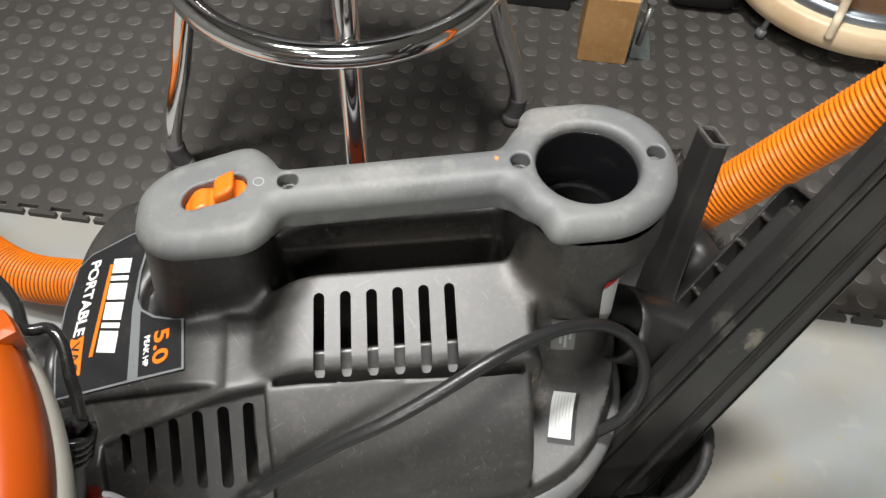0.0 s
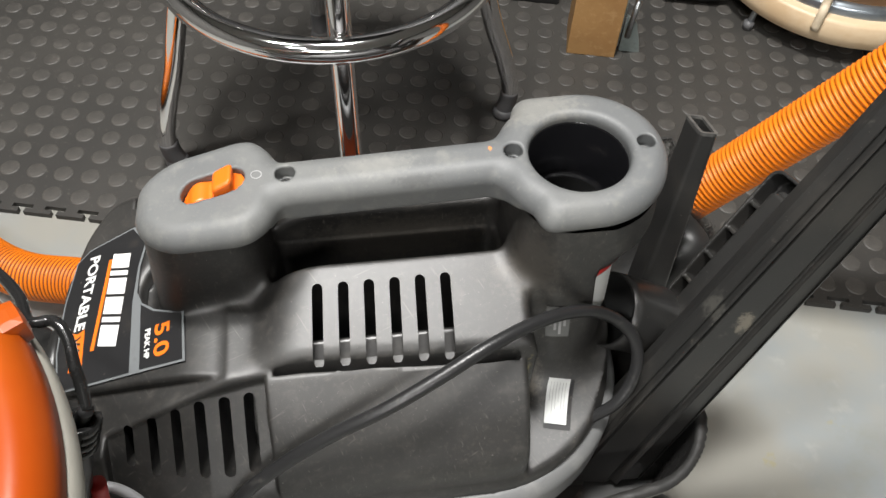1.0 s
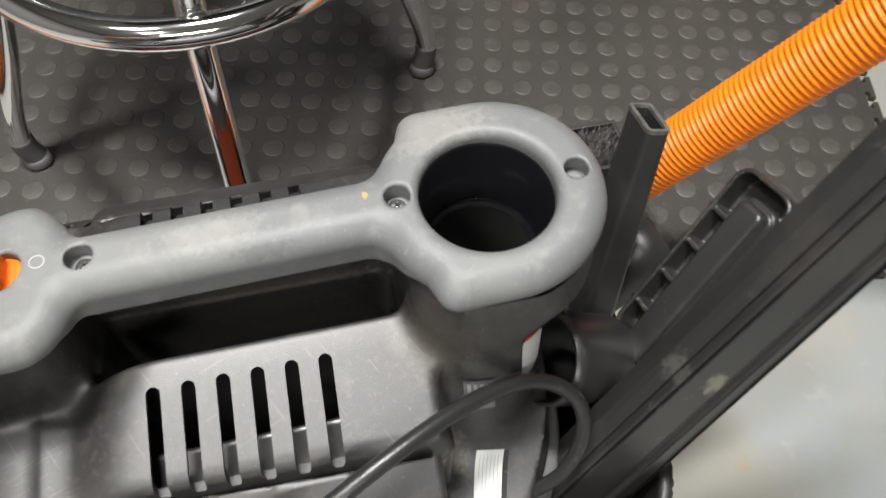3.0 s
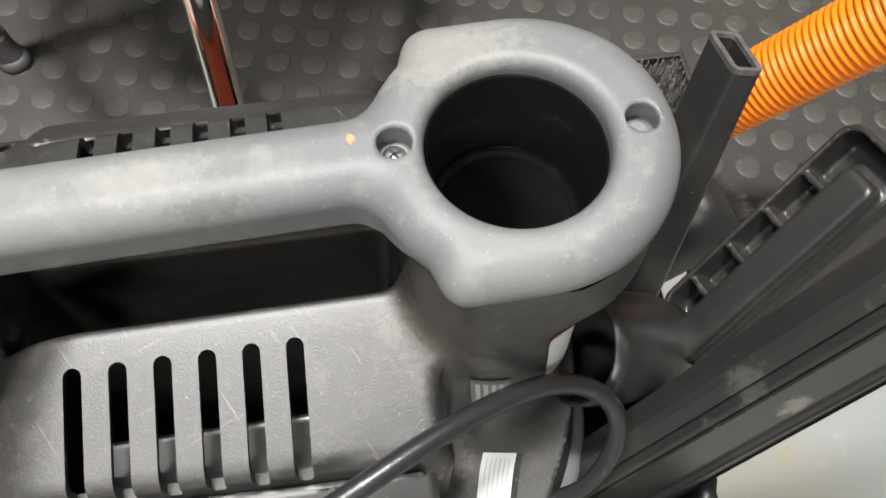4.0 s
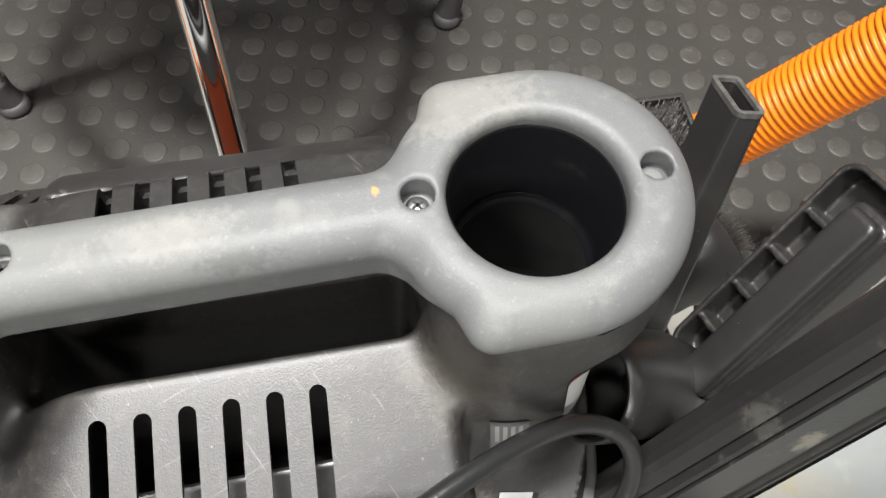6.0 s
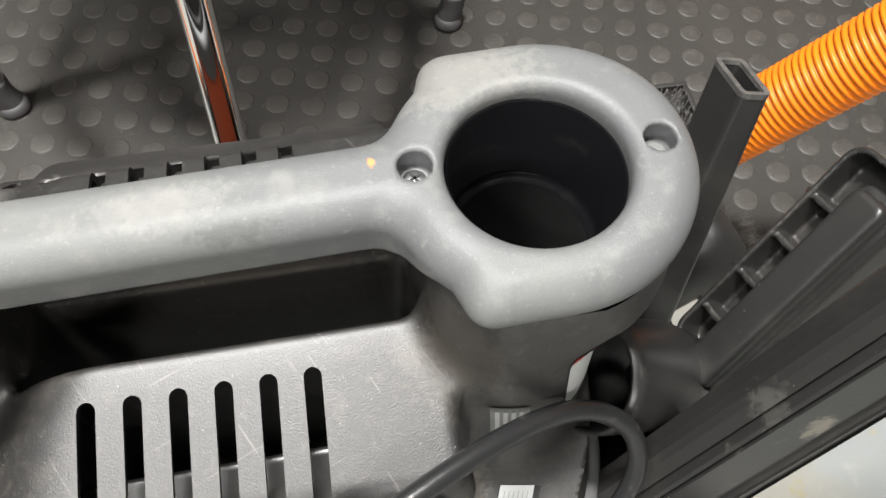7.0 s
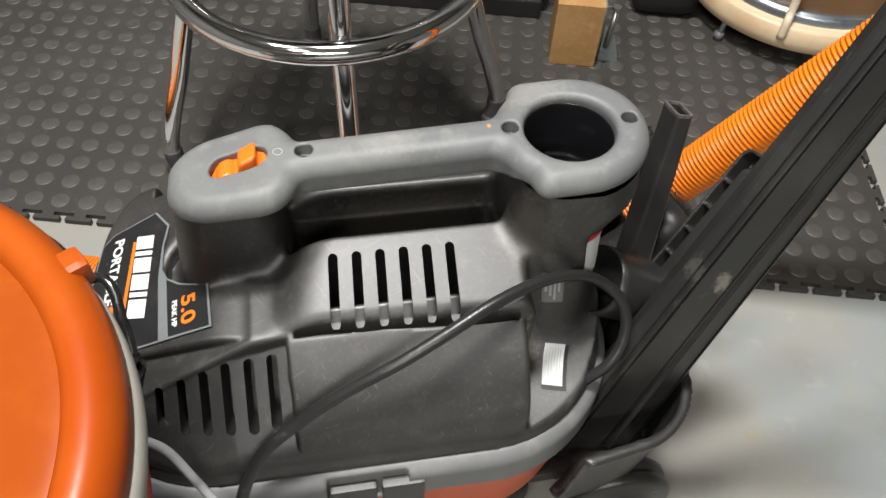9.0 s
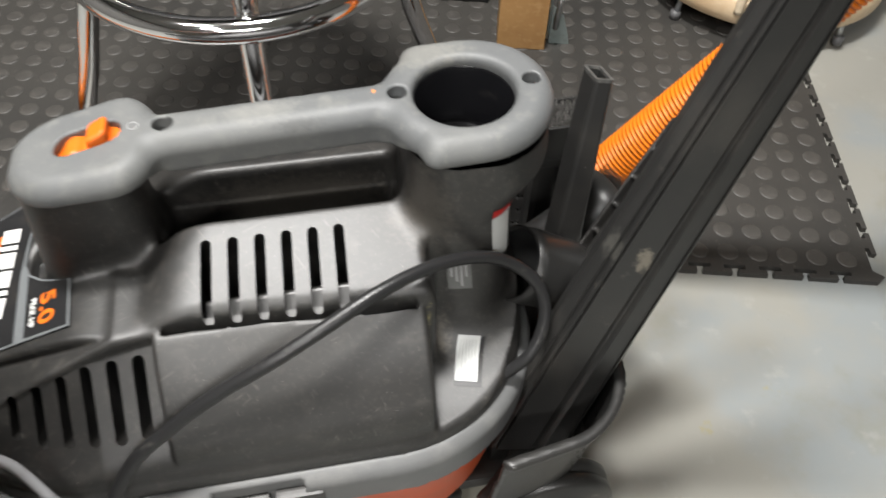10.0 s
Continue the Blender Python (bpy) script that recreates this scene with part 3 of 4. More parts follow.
lathe("port_well", [(0.0261, 0.3412), (0.0250, 0.325), (0.0235, 0.290), (0.0230, 0.268), (0.0, 0.267)], M_DARK, vac, pose(*PORT, 0), 64)


def rocker(x, y, z):
    px, py = x + 0.1815, y + 0.0060 - 0.20 * (x + 0.181)
    z = z - 0.0040 - 0.10 * px
    low = np.maximum(rr2(px, py, 0, 0, 0.0183, 0.0088, 0.0086), z - 0.3730 - 0.10 * px)
    nub = rounded(rounded(np.abs(px - 0.0060) - 0.0062, np.abs(py) - 0.0080, 0.003), z - 0.3835 - 0.30 * (px - 0.006), 0.0025)
    small = rounded(np.hypot(px + 0.0085, (z - 0.3715) / 0.8) - 0.0062, np.abs(py) - 0.0080, 0.002)
    return np.maximum(smin(smin(low, nub, 0.003), small, 0.003), 0.356 - z)


mould("power_switch", rocker, (-0.206, -0.026, 0.357), (-0.158, 0.010, 0.396), 0.0012, M_ORANGE, vac, "orange rocker power switch")
lathe("switch_mark", [(0.0034, 0.0), (0.0034, 0.0003), (0.0028, 0.0003), (0.0028, 0.0)], M_INK, vac, pose(-0.1555, -0.0030, 0.3850), 20)
box("switch_mark", (-0.2160, -0.0098, 0.3722), (-0.2085, -0.0090, 0.3745), M_INK, vac, 0)


def collar(x, y, z):
    o = shell_plan(x, y)
    ring = rounded(o - 0.0105, z - 0.203 + 0.5 * np.maximum(o, 0), 0.007)
    ring = np.maximum(np.maximum(ring, 0.166 - z), -(o + 0.001))
    return np.maximum(ring, -np.maximum(np.maximum(np.abs(x + 0.118) - 0.030, y + 0.1515), 0.172 - z))


mould("rim_collar", collar, (-0.345, -0.165, 0.160), (0.100, 0.158, 0.210), 0.0024, M_GREY_CLEAN, vac, "grey plastic rim around the tank")
box("latch_plate", (-0.146, -0.1585, 0.158), (-0.112, -0.1515, 0.1885), M_BLACK, vac, 0.002, "black plastic tank latch")
box("latch_lever", (-0.108, -0.1600, 0.150), (-0.076, -0.1515, 0.1905), M_BLACK, vac, 0.003)


def tank(x, y, z):
    o = shell_plan(x, y) - 0.006 + 0.16 * (0.166 - z)
    return rounded(rounded(o, z - 0.1655, 0.002), 0.045 - z, 0.02)


mould("tank", tank, (-0.345, -0.16, 0.04), (0.10, 0.15, 0.170), 0.006, M_TANK, vac, "orange plastic collecting tank")
for wx, wy in ((-0.27, -0.11), (-0.27, 0.10), (0.02, 0.10), (0.01, -0.11)):
    lathe("caster", [(0.0, -0.011), (0.020, -0.011), (0.0255, -0.006), (0.0255, 0.006), (0.020, 0.011), (0.0, 0.011)], M_TOOL, vac, pose(wx, wy, 0.0190, 90, 0, 20), 28)
    lathe("caster_stem", [(0.0, 0.0), (0.008, 0.0), (0.008, 0.045), (0.0, 0.045)], M_TOOL, vac, pose(wx, wy, 0.028), 16)


# decal on the sloping hood
def on_hood(u, v, h=0.0):
    """u: along the hood's slope line (local x), v: local y, h above the hood."""
    return Vector((u - 0.42 * h, v, hood_z(u) + 0.0012 + 0.91 * h))


def sticker(name, outline, material, h, label=""):
    """A thin sheet on the hood with the given outline."""
    bm = bmesh.new()
    f = bm.faces.new([bm.verts.new(on_hood(u, v, h)) for u, v in outline])
    if f.normal.z < 0:
        bmesh.ops.reverse_faces(bm, faces=[f])
    ret = bmesh.ops.extrude_face_region(bm, geom=[f])
    for e in ret["geom"]:
        if isinstance(e, bmesh.types.BMVert):
            e.co += Vector((-0.42, 0, 0.91)) * 0.0003
    bmesh.ops.recalc_face_normals(bm, faces=bm.faces)
    return bm_obj(name, bm, material, vac, label=label)


rim_line = [(-0.307, -0.063), (-0.313, -0.030), (-0.313, 0.010), (-0.308, 0.046), (-0.298, 0.0545), (-0.262, 0.0600), (-0.2500, 0.0400), (-0.2535, 0.0200), (-0.2535, -0.0030), (-0.2489, -0.0133), (-0.2383, -0.0229), (-0.2276, -0.0285), (-0.2164, -0.0329), (-0.2130, -0.0720), (-0.2474, -0.0685)]
sticker("decal_border", rim_line, M_DECAL_GREY, 0.0, "black and grey product decal")


def inset(loop, d):
    out = []
    n = len(loop)
    for i in range(n):
        a, b, c = Vector(loop[i - 1]), Vector(loop[i]), Vector(loop[(i + 1) % n])
        n1 = Vector(((b - a).y, -(b - a).x)).normalized()
        n2 = Vector(((c - b).y, -(c - b).x)).normalized()
        nn = (n1 + n2).normalized()
        out.append(tuple(b + nn * d / max(0.4, nn.dot(n1))))
    return out


left_field = [(-0.307, -0.063), (-0.313, -0.030), (-0.313, 0.010), (-0.308, 0.046), (-0.298, 0.0545), (-0.262, 0.0600), (-0.2500, 0.0400), (-0.2535, 0.0200), (-0.2548, -0.0100), (-0.2510, -0.0680)]
right_field = [(-0.2465, -0.0682), (-0.2510, -0.0120), (-0.2489, -0.0133), (-0.2383, -0.0229), (-0.2276, -0.0285), (-0.2164, -0.0329), (-0.2130, -0.0720)]
sticker("decal_field", inset(left_field, 0.0016), M_DECAL, 0.0005)
sticker("decal_field", inset(right_field[::-1], -0.0016)[::-1], M_DECAL, 0.0005)
# the maker's mark as plain white blocks
for v0, v1 in ((0.0405, 0.0280), (0.0255, 0.0215), (0.0190, 0.0055), (0.0030, -0.0110), (-0.0135, -0.0175), (-0.0200, -0.0365)):
    du0, du1 = 0.036 * (v0 - 0.041), 0.036 * (v1 - 0.041)
    sticker("emblem_block", [(-0.2764 + du0, v0), (-0.2764 + du1, v1), (-0.2620 + du1, v1 - 0.0055), (-0.2620 + du0, v0 - 0.0055)], M_WHITE, 0.0009)
sticker("decal_stripe", [(-0.2795, 0.0365), (-0.2845, -0.0385), (-0.2818, -0.0388), (-0.2768, 0.0360)], M_DORANGE, 0.0009)
sticker("decal_patch", [(-0.3017, -0.0180), (-0.2967, -0.0205), (-0.2916, -0.0185), (-0.2894, -0.0501), (-0.2996, -0.0498)], M_DORANGE, 0.0009)


def words(text, height, length, m, material, parent, thin=0.00015):
    """Lettering with the given cap height and length, laid in the frame m."""
    cu = bpy.data.curves.new("lettering", "FONT")
    cu.body, cu.size, cu.extrude, cu.offset = text, 1.0, 0.01, 0.022
    tmp = new("lettering", cu)
    bpy.context.view_layer.update()
    me = bpy.data.meshes.new_from_object(tmp.evaluated_get(bpy.context.evaluated_depsgraph_get()))
    bpy.data.objects.remove(tmp)
    xs, ys = [v.co.x for v in me.vertices], [v.co.y for v in me.vertices]
    fit = Matrix.Diagonal((length / (max(xs) - min(xs)), height / (max(ys) - min(ys)), thin / 0.01, 1)) @ Matrix.Translation((-min(xs), -min(ys), 0))
    me.transform(m @ fit)
    me.materials.clear()
    me.materials.append(material)
    ob = new("lettering", me)
    ob.parent = parent
    return ob


def hood_frame(u, v, skew=0.085):
    """A frame on the hood for words that run towards -y with their tops towards +x."""
    ex = Vector((-skew, -1, -0.46 * skew)).normalized()
    up = Vector((-0.418, 0, 0.908))
    ey = up.cross(ex)
    m = Matrix((ex, ey, up)).transposed().to_4x4()
    return Matrix.Translation(on_hood(u, v, 0.0011)) @ m


words("PORTABLE", 0.0092, 0.0630, hood_frame(-0.2960, 0.0455, 0.070), M_WHITE, vac)
words("VAC", 0.0080, 0.0255, hood_frame(-0.3008, -0.0228, -0.067), M_DECAL, vac)
words("5.0", 0.0118, 0.0255, hood_frame(-0.2362, -0.0370, -0.040), M_DORANGE, vac)
words("PEAK HP", 0.0042, 0.0230, hood_frame(-0.2432, -0.0380, -0.040), M_WHITE, vac)

# rating labels laid onto the rear pillar
lid_tree = BVHTree.FromPolygons([v.co for v in lid_ob.data.vertices], [p.vertices for p in lid_ob.data.polygons])
CAST = Vector((0.0, 0.80, -0.60)).normalized()


def laid(name, corners, material, lift=0.0006, span=(0, 1, 0, 1), nx=4, ny=8, parent=None, cast=CAST):
    """A sheet between four points near the housing, dropped onto it along CAST. span: the share of the sheet that it covers."""
    p00, p10, p11, p01 = [Vector(p) for p in corners]
    verts, faces = [], []
    for j in range(ny + 1):
        for i in range(nx + 1):
            u = span[0] + (span[1] - span[0]) * i / nx
            v = span[2] + (span[3] - span[2]) * j / ny
            p = p00 * (1 - u) * (1 - v) + p10 * u * (1 - v) + p11 * u * v + p01 * (1 - u) * v
            hit, normal, _, _ = lid_tree.ray_cast(p - cast * 0.10, cast)
            verts.append((hit + normal * lift) if hit else p)
    for j in range(ny):
        for i in range(nx):
            k = j * (nx + 1) + i
            faces.append((k, k + nx + 1, k + nx + 2, k + 1))
    return obj(name, verts, faces, material, parent or vac, True)


RATE = ((0.0295, -0.0765, 0.2295), (0.0455, -0.0795, 0.2275), (0.0370, -0.1100, 0.2160), (0.0215, -0.1060, 0.2164))
lab = laid("rating_label", RATE, M_LABEL)
laid("label_backing", RATE, M_DECAL, 0.0003, (-0.02, 1.20, 0.02, 1.10))
for i in range(6):
    laid("print_bar", RATE, M_INK, 0.0010, (0.14 + 0.135 * i, 0.165 + 0.135 * i, 0.10, 0.55 + 0.17 * ((i * 5) % 3)), 1, 8, lab)
WARN = ((0.0215, -0.058, 0.2985), (0.0375, -0.0590, 0.2968), (0.0395, -0.0635, 0.2665), (0.0235, -0.0628, 0.2680))
warn = laid("warning_label", WARN, M_GREY)
for i in range(4):
    laid("print_bar", WARN, M_INK, 0.0010, (0.12 + 0.20 * i, 0.23 + 0.20 * i, 0.10, 0.62 + 0.14 * (i % 3)), 1, 6, warn)

ASIDE = Vector((-0.55, 0.83, -0.05)).normalized()
STRIP = ((0.062, -0.0750, 0.335), (0.074, -0.0620, 0.335), (0.072, -0.0600, 0.288), (0.061, -0.0730, 0.288))
laid("side_sticker", STRIP, M_LABEL, 0.0006, (0, 1, 0.16, 1), 4, 8, None, ASIDE)
laid("sticker_band", STRIP, M_RED, 0.0006, (0, 1, 0, 0.15), 4, 4, None, ASIDE)

# power cord
cord = [(0.0500, -0.1035, 0.1980), (0.0601, -0.1031, 0.2103), (0.0743, -0.1009, 0.2235), (0.0847, -0.0929, 0.2379), (0.0889, -0.0829, 0.2536), (0.0847, -0.0738, 0.2693), (0.0719, -0.0684, 0.2842), (0.0538, -0.0686, 0.2988), (0.0307, -0.0754, 0.312), (0.0035, -0.0869, 0.3208), (-0.0272, -0.1014, 0.3231), (-0.0583, -0.1150, 0.3165), (-0.0912, -0.1252, 0.3042), (-0.1253, -0.1303, 0.2868), (-0.1581, -0.1367, 0.2655), (-0.1887, -0.1481, 0.2416), (-0.2080, -0.1680, 0.200), (-0.2080, -0.1950, 0.10), (-0.19, -0.23, 0.010), (-0.16, -0.26, -0.002), (-0.10, -0.32, -0.002)]
tube("power_cord", spline(cord, 8), 0.0044, M_RUBBER, vac, 12, "black rubber power cord looped over the lid")
lathe("strain_relief", [(0.0, 0.0), (0.0075, 0.0), (0.0065, 0.012), (0.0050, 0.018), (0.0, 0.018)], M_RUBBER, vac, look((0.046, -0.098, 0.190), (0.036, -0.095, 0.175)), 18)

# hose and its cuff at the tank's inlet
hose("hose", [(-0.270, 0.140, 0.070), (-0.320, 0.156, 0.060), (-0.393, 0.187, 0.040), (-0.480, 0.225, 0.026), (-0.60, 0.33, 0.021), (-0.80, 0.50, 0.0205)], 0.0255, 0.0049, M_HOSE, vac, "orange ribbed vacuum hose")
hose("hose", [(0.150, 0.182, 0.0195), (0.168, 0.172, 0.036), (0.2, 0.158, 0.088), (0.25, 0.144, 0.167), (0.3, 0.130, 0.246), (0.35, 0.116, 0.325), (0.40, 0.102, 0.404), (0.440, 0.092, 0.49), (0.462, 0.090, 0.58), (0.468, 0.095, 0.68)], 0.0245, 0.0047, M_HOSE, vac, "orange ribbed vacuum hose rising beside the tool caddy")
lathe("inlet_cuff", [(0.0, 0.0), (0.034, 0.0), (0.036, 0.01), (0.033, 0.05), (0.030, 0.055), (0.0, 0.055)], M_TOOL, vac, look((-0.235, 0.130, 0.080), (-0.20, 0.115, 0.080)), 32)
nose = look((-0.345, -0.006, 0.192), (-0.430, 0.038, 0.186)) @ pose(0, 0, 0, 180)
lathe("inlet_flange", [(0.0, -0.004), (0.034, -0.004), (0.036, 0.004), (0.0, 0.004)], M_TOOL, vac, look((-0.326, -0.010, 0.190), (-0.43, -0.010, 0.190)) @ pose(0, 0, 0, 180), 36)
lathe("hose_cuff", [(0.0, -0.022), (0.019, -0.022), (0.0195, -0.004), (0.0255, -0.002), (0.0285, 0.002), (0.0285, 0.012), (0.0300, 0.0125), (0.0300, 0.030), (0.0285, 0.031), (0.0285, 0.046), (0.0305, 0.047), (0.0305, 0.085), (0.0, 0.085)], M_TOOL, vac, nose, 44, "glossy black hose cuff on the tank's nose")


# ---- tool caddy and its attachments ----
def bin_wall(x, y, z):
    lean = 0.10 * (0.18 - z)
    Y = np.abs(y - CY)
    outer = rr2(x, Y + 0.17 * (x - 0.08), 0.068, 0.0, 0.085 - lean, 0.1485 - lean, 0.052)
    wall = np.maximum(outer, -(outer + 0.0042))
    lip = np.maximum(np.maximum(outer - 0.004, -(outer + 0.005)), np.abs(z - 0.179) - 0.004)
    wall = np.minimum(np.minimum(wall, lip), np.maximum(outer, np.abs(z - 0.092) - 0.004))
    wall = np.maximum(np.maximum(wall, z - 0.183), 0.088 - z)
    wall = np.maximum(wall, np.where(Y > 0.12, 0.0405 + 0.70 * (Y - 0.141) - x, -1.0))
    return np.maximum(wall, -(shell_plan(x, y) - 0.012))


mould("tool_caddy", bin_wall, (-0.02, -0.170, 0.082), (0.165, 0.165, 0.188), 0.0030, M_TOOL, vac, "black plastic tool caddy at the vacuum's rear")
for sy in (-0.135, 0.125):
    lathe("rear_wheel", [(0.0, -0.018), (0.030, -0.018), (0.034, -0.014), (0.048, -0.014), (0.052, -0.010), (0.052, -0.003), (0.049, -0.001), (0.049, 0.001), (0.052, 0.003), (0.052, 0.010), (0.048, 0.014), (0.034, 0.014), (0.030, 0.018), (0.0, 0.018)], M_TOOL, vac, pose(0.105, sy, 0.0455, 90, 0, 0), 40, "ribbed black plastic rear wheel")
box("wheel_axle", (0.098, -0.13, 0.040), (0.112, 0.12, 0.052), M_TOOL, vac, 0.003)
box("axle_bracket", (0.030, -0.115, 0.045), (0.118, 0.105, 0.062), M_TOOL, vac, 0.004)
box("axle_bracket", (0.060, -0.10, 0.055), (0.095, 0.09, 0.090), M_TOOL, vac, 0.004)


wand = thing("floor_nozzle_wand", "long black plastic vacuum wand with raised ridges, in caddy", "vacuum tool", VAC)
WAND_SIDE = Vector((0.95, -0.30, 0.0)).normalized()


def wand_edge(z):
    """The wand's right-hand edge at height z."""
    return Vector((0.0918 + 0.275 * z, -0.1235 + 0.0986 * z, z))


def wand_loft(name, section, low, high, label=""):
    """A tapering bar along the wand; section: (share of the width from the left edge, proud of the face) points."""
    d = (wand_edge(high) - wand_edge(low)).normalized()
    out = WAND_SIDE.cross(d).normalized()
    rows = [wand_edge(low) * (1 - k / 6) + wand_edge(high) * (k / 6) for k in range(7)]
    n, verts = len(section), []
    for p in rows:
        wide = 0.0624 - 0.0736 * (p.z - 0.25)
        verts += [p + WAND_SIDE * ((a - 1) * wide) + out * (b * (0.6 + 6.4 * wide)) for a, b in section]
    faces = [(k * n + i, k * n + (i + 1) % n, (k + 1) * n + (i + 1) % n, (k + 1) * n + i) for k in range(6) for i in range(n)]
    faces += [tuple(range(n))[::-1], tuple(range(6 * n, 7 * n))]
    return obj(name, verts, faces, M_WAND, wand, False, label)


wand_loft("wand_body", [(0.0, -0.004), (0.0, 0.001), (0.03, 0.0045), (0.095, 0.0085), (0.112, 0.0065), (0.130, 0.0070), (0.150, 0.0118), (0.172, 0.0130), (0.184, 0.0108), (0.202, 0.0108), (0.214, 0.0136), (0.58, 0.0098), (0.64, 0.0070), (0.665, 0.0070), (0.70, 0.0088), (0.735, 0.0080), (0.76, 0.0052), (0.95, 0.0012), (1.0, -0.0020), (0.985, -0.014), (0.80, -0.024), (0.20, -0.022), (0.02, -0.012)], 0.100, 0.64, "scuffed black wand body")
wand_loft("ridge", [(0.700, 0.0075), (0.708, 0.0100), (0.726, 0.0096), (0.734, 0.0065)], 0.100, 0.64)
wand_loft("ridge", [(0.955, -0.0020), (0.962, 0.0022), (0.985, 0.0010), (0.998, -0.0040)], 0.100, 0.64)

crevice = thing("crevice_tool", "flat black plastic crevice nozzle with open rectangular tip", "vacuum tool", VAC)
tip_c, foot_c = Vector((0.1547, 0.0515, 0.3445)), Vector((0.1200, -0.0170, 0.125))


def ring_section(hx, hy, r, n=4):
    out = []
    for cx, cy, a0 in ((hx - r, hy - r, 0), (-hx + r, hy - r, 90), (-hx + r, -hy + r, 180), (hx - r, -hy + r, 270)):
        out += [(cx + r * math.cos(radians(a0 + 90 * k / n)), cy + r * math.sin(radians(a0 + 90 * k / n))) for k in range(n + 1)]
    return out


def hollow_bar(name, foot, tip, side, a, b, wall, depth, material, parent, closed=True):
    """A tapered bar with rounded corners, open at its tip: a, b: half sizes at foot and tip."""
    d = (tip - foot).normalized()
    s = Vector(side)
    s = (s - d * s.dot(d)).normalized()
    p = s.cross(d)
    loops = [(foot, *a, 0.004), (tip, *b, 0.003), (tip, b[0] - wall, b[1] - wall, 0.0015), (tip - d * depth, b[0] - wall, b[1] - wall, 0.0015)]
    verts, faces = [], []
    for o, hx, hy, r in loops:
        verts += [o + s * u + p * v for u, v in ring_section(hx, hy, r)]
    n = len(verts) // len(loops)
    for k in range(len(loops) - 1):
        faces += [(k * n + i, k * n + (i + 1) % n, (k + 1) * n + (i + 1) % n, (k + 1) * n + i) for i in range(n)]
    if closed:
        faces += [tuple(range(n))[::-1], tuple(range(3 * n, 4 * n))]
    return obj(name, verts, faces, material, parent, False)


hollow_bar("nozzle_body", foot_c, tip_c, (1, -0.05, 0), (0.0140, 0.0160), (0.0068, 0.0152), 0.0019, 0.09, M_TOOL, crevice)
lip_dir = (tip_c - foot_c).normalized()
hollow_bar("worn_lip", tip_c - lip_dir * 0.0022, tip_c + lip_dir * 0.0004, (1, -0.05, 0), (0.0071, 0.0155), (0.0071, 0.0155), 0.0024, 0.0022, M_LIP, crevice, False)

utility = thing("utility_nozzle", "black plastic floor nozzle with ribbed edge and round neck", "vacuum tool", VAC)
ua = Vector((0.598, 0.324, 0.735)).normalized()
uw = Vector((-0.157, 0.944, -0.287))
uw = (uw - ua * uw.dot(ua)).normalized()
un = ua.cross(uw)
if un.z < 0:
    un = -un
U0 = Vector((0.1627, -0.0204, 0.2877))
UM = np.array([list(ua), list(uw), list(un)])


def nozzle_head(x, y, z):
    p = [UM[i][0] * (x - U0.x) + UM[i][1] * (y - U0.y) + UM[i][2] * (z - U0.z) for i in range(3)]
    a, w, n = p
    plate = rounded(rr2(a, w, 0.0050, 0.0034, 0.0640, 0.0226, 0.010), np.abs(n + 0.0225) - 0.0105, 0.002)
    pan = np.maximum(rr2(a, w, 0.0050, 0.0034, 0.0610, 0.0194, 0.008), -n - 0.028)
    plate = np.maximum(plate, -pan)
    bar = rounded(rr2(a, w, -0.0030, -0.0062, 0.0575, 0.0096, 0.005), np.abs(n + 0.0145) - 0.0145, 0.003)
    step = rounded(rr2(a, w, -0.0015, -0.0060, 0.0595, 0.0122, 0.006), np.abs(n + 0.017) - 0.0090, 0.002)
    out = np.minimum(np.minimum(plate, bar), step)
    for i in range(4):
        out = np.minimum(out, np.maximum(np.maximum(np.abs(a + 0.036 - 0.0245 * i) - 0.0017, np.abs(w - 0.015) - 0.013), np.abs(n + 0.022) - 0.0080))
    return out


mould("nozzle_head", nozzle_head, (0.100, -0.090, 0.195), (0.250, 0.048, 0.360), 0.0016, M_TOOL, utility)
neck_from = Vector((0.0765, -0.0410, 0.2560))
neck_to = neck_from + Vector((0.84, 0.05, -0.54)).normalized() * 0.06
lathe("nozzle_neck", [(0.0262, 0.050), (0.0262, 0.0), (0.0280, 0.0), (0.0284, 0.010), (0.0276, 0.050), (0.0235, 0.068), (0.0, 0.074)], M_TOOL, utility, Matrix.Translation(neck_from) @ (neck_to - neck_from).to_track_quat("Z", "Y").to_matrix().to_4x4(), 40, "round open neck")
# black liner added inside the neck: its colour paints the deep bore's shade
lathe("neck_bore", [(0.0258, 0.003), (0.0250, 0.052), (0.0, 0.052)], M_DARK, utility, Matrix.Translation(neck_from) @ (neck_to - neck_from).to_track_quat("Z", "Y").to_matrix().to_4x4(), 40)
tube("nozzle_stem", spline([(0.122, -0.038, 0.232), (0.122, -0.028, 0.18), (0.120, -0.025, 0.10)], 6), 0.013, M_TOOL, utility, 16)

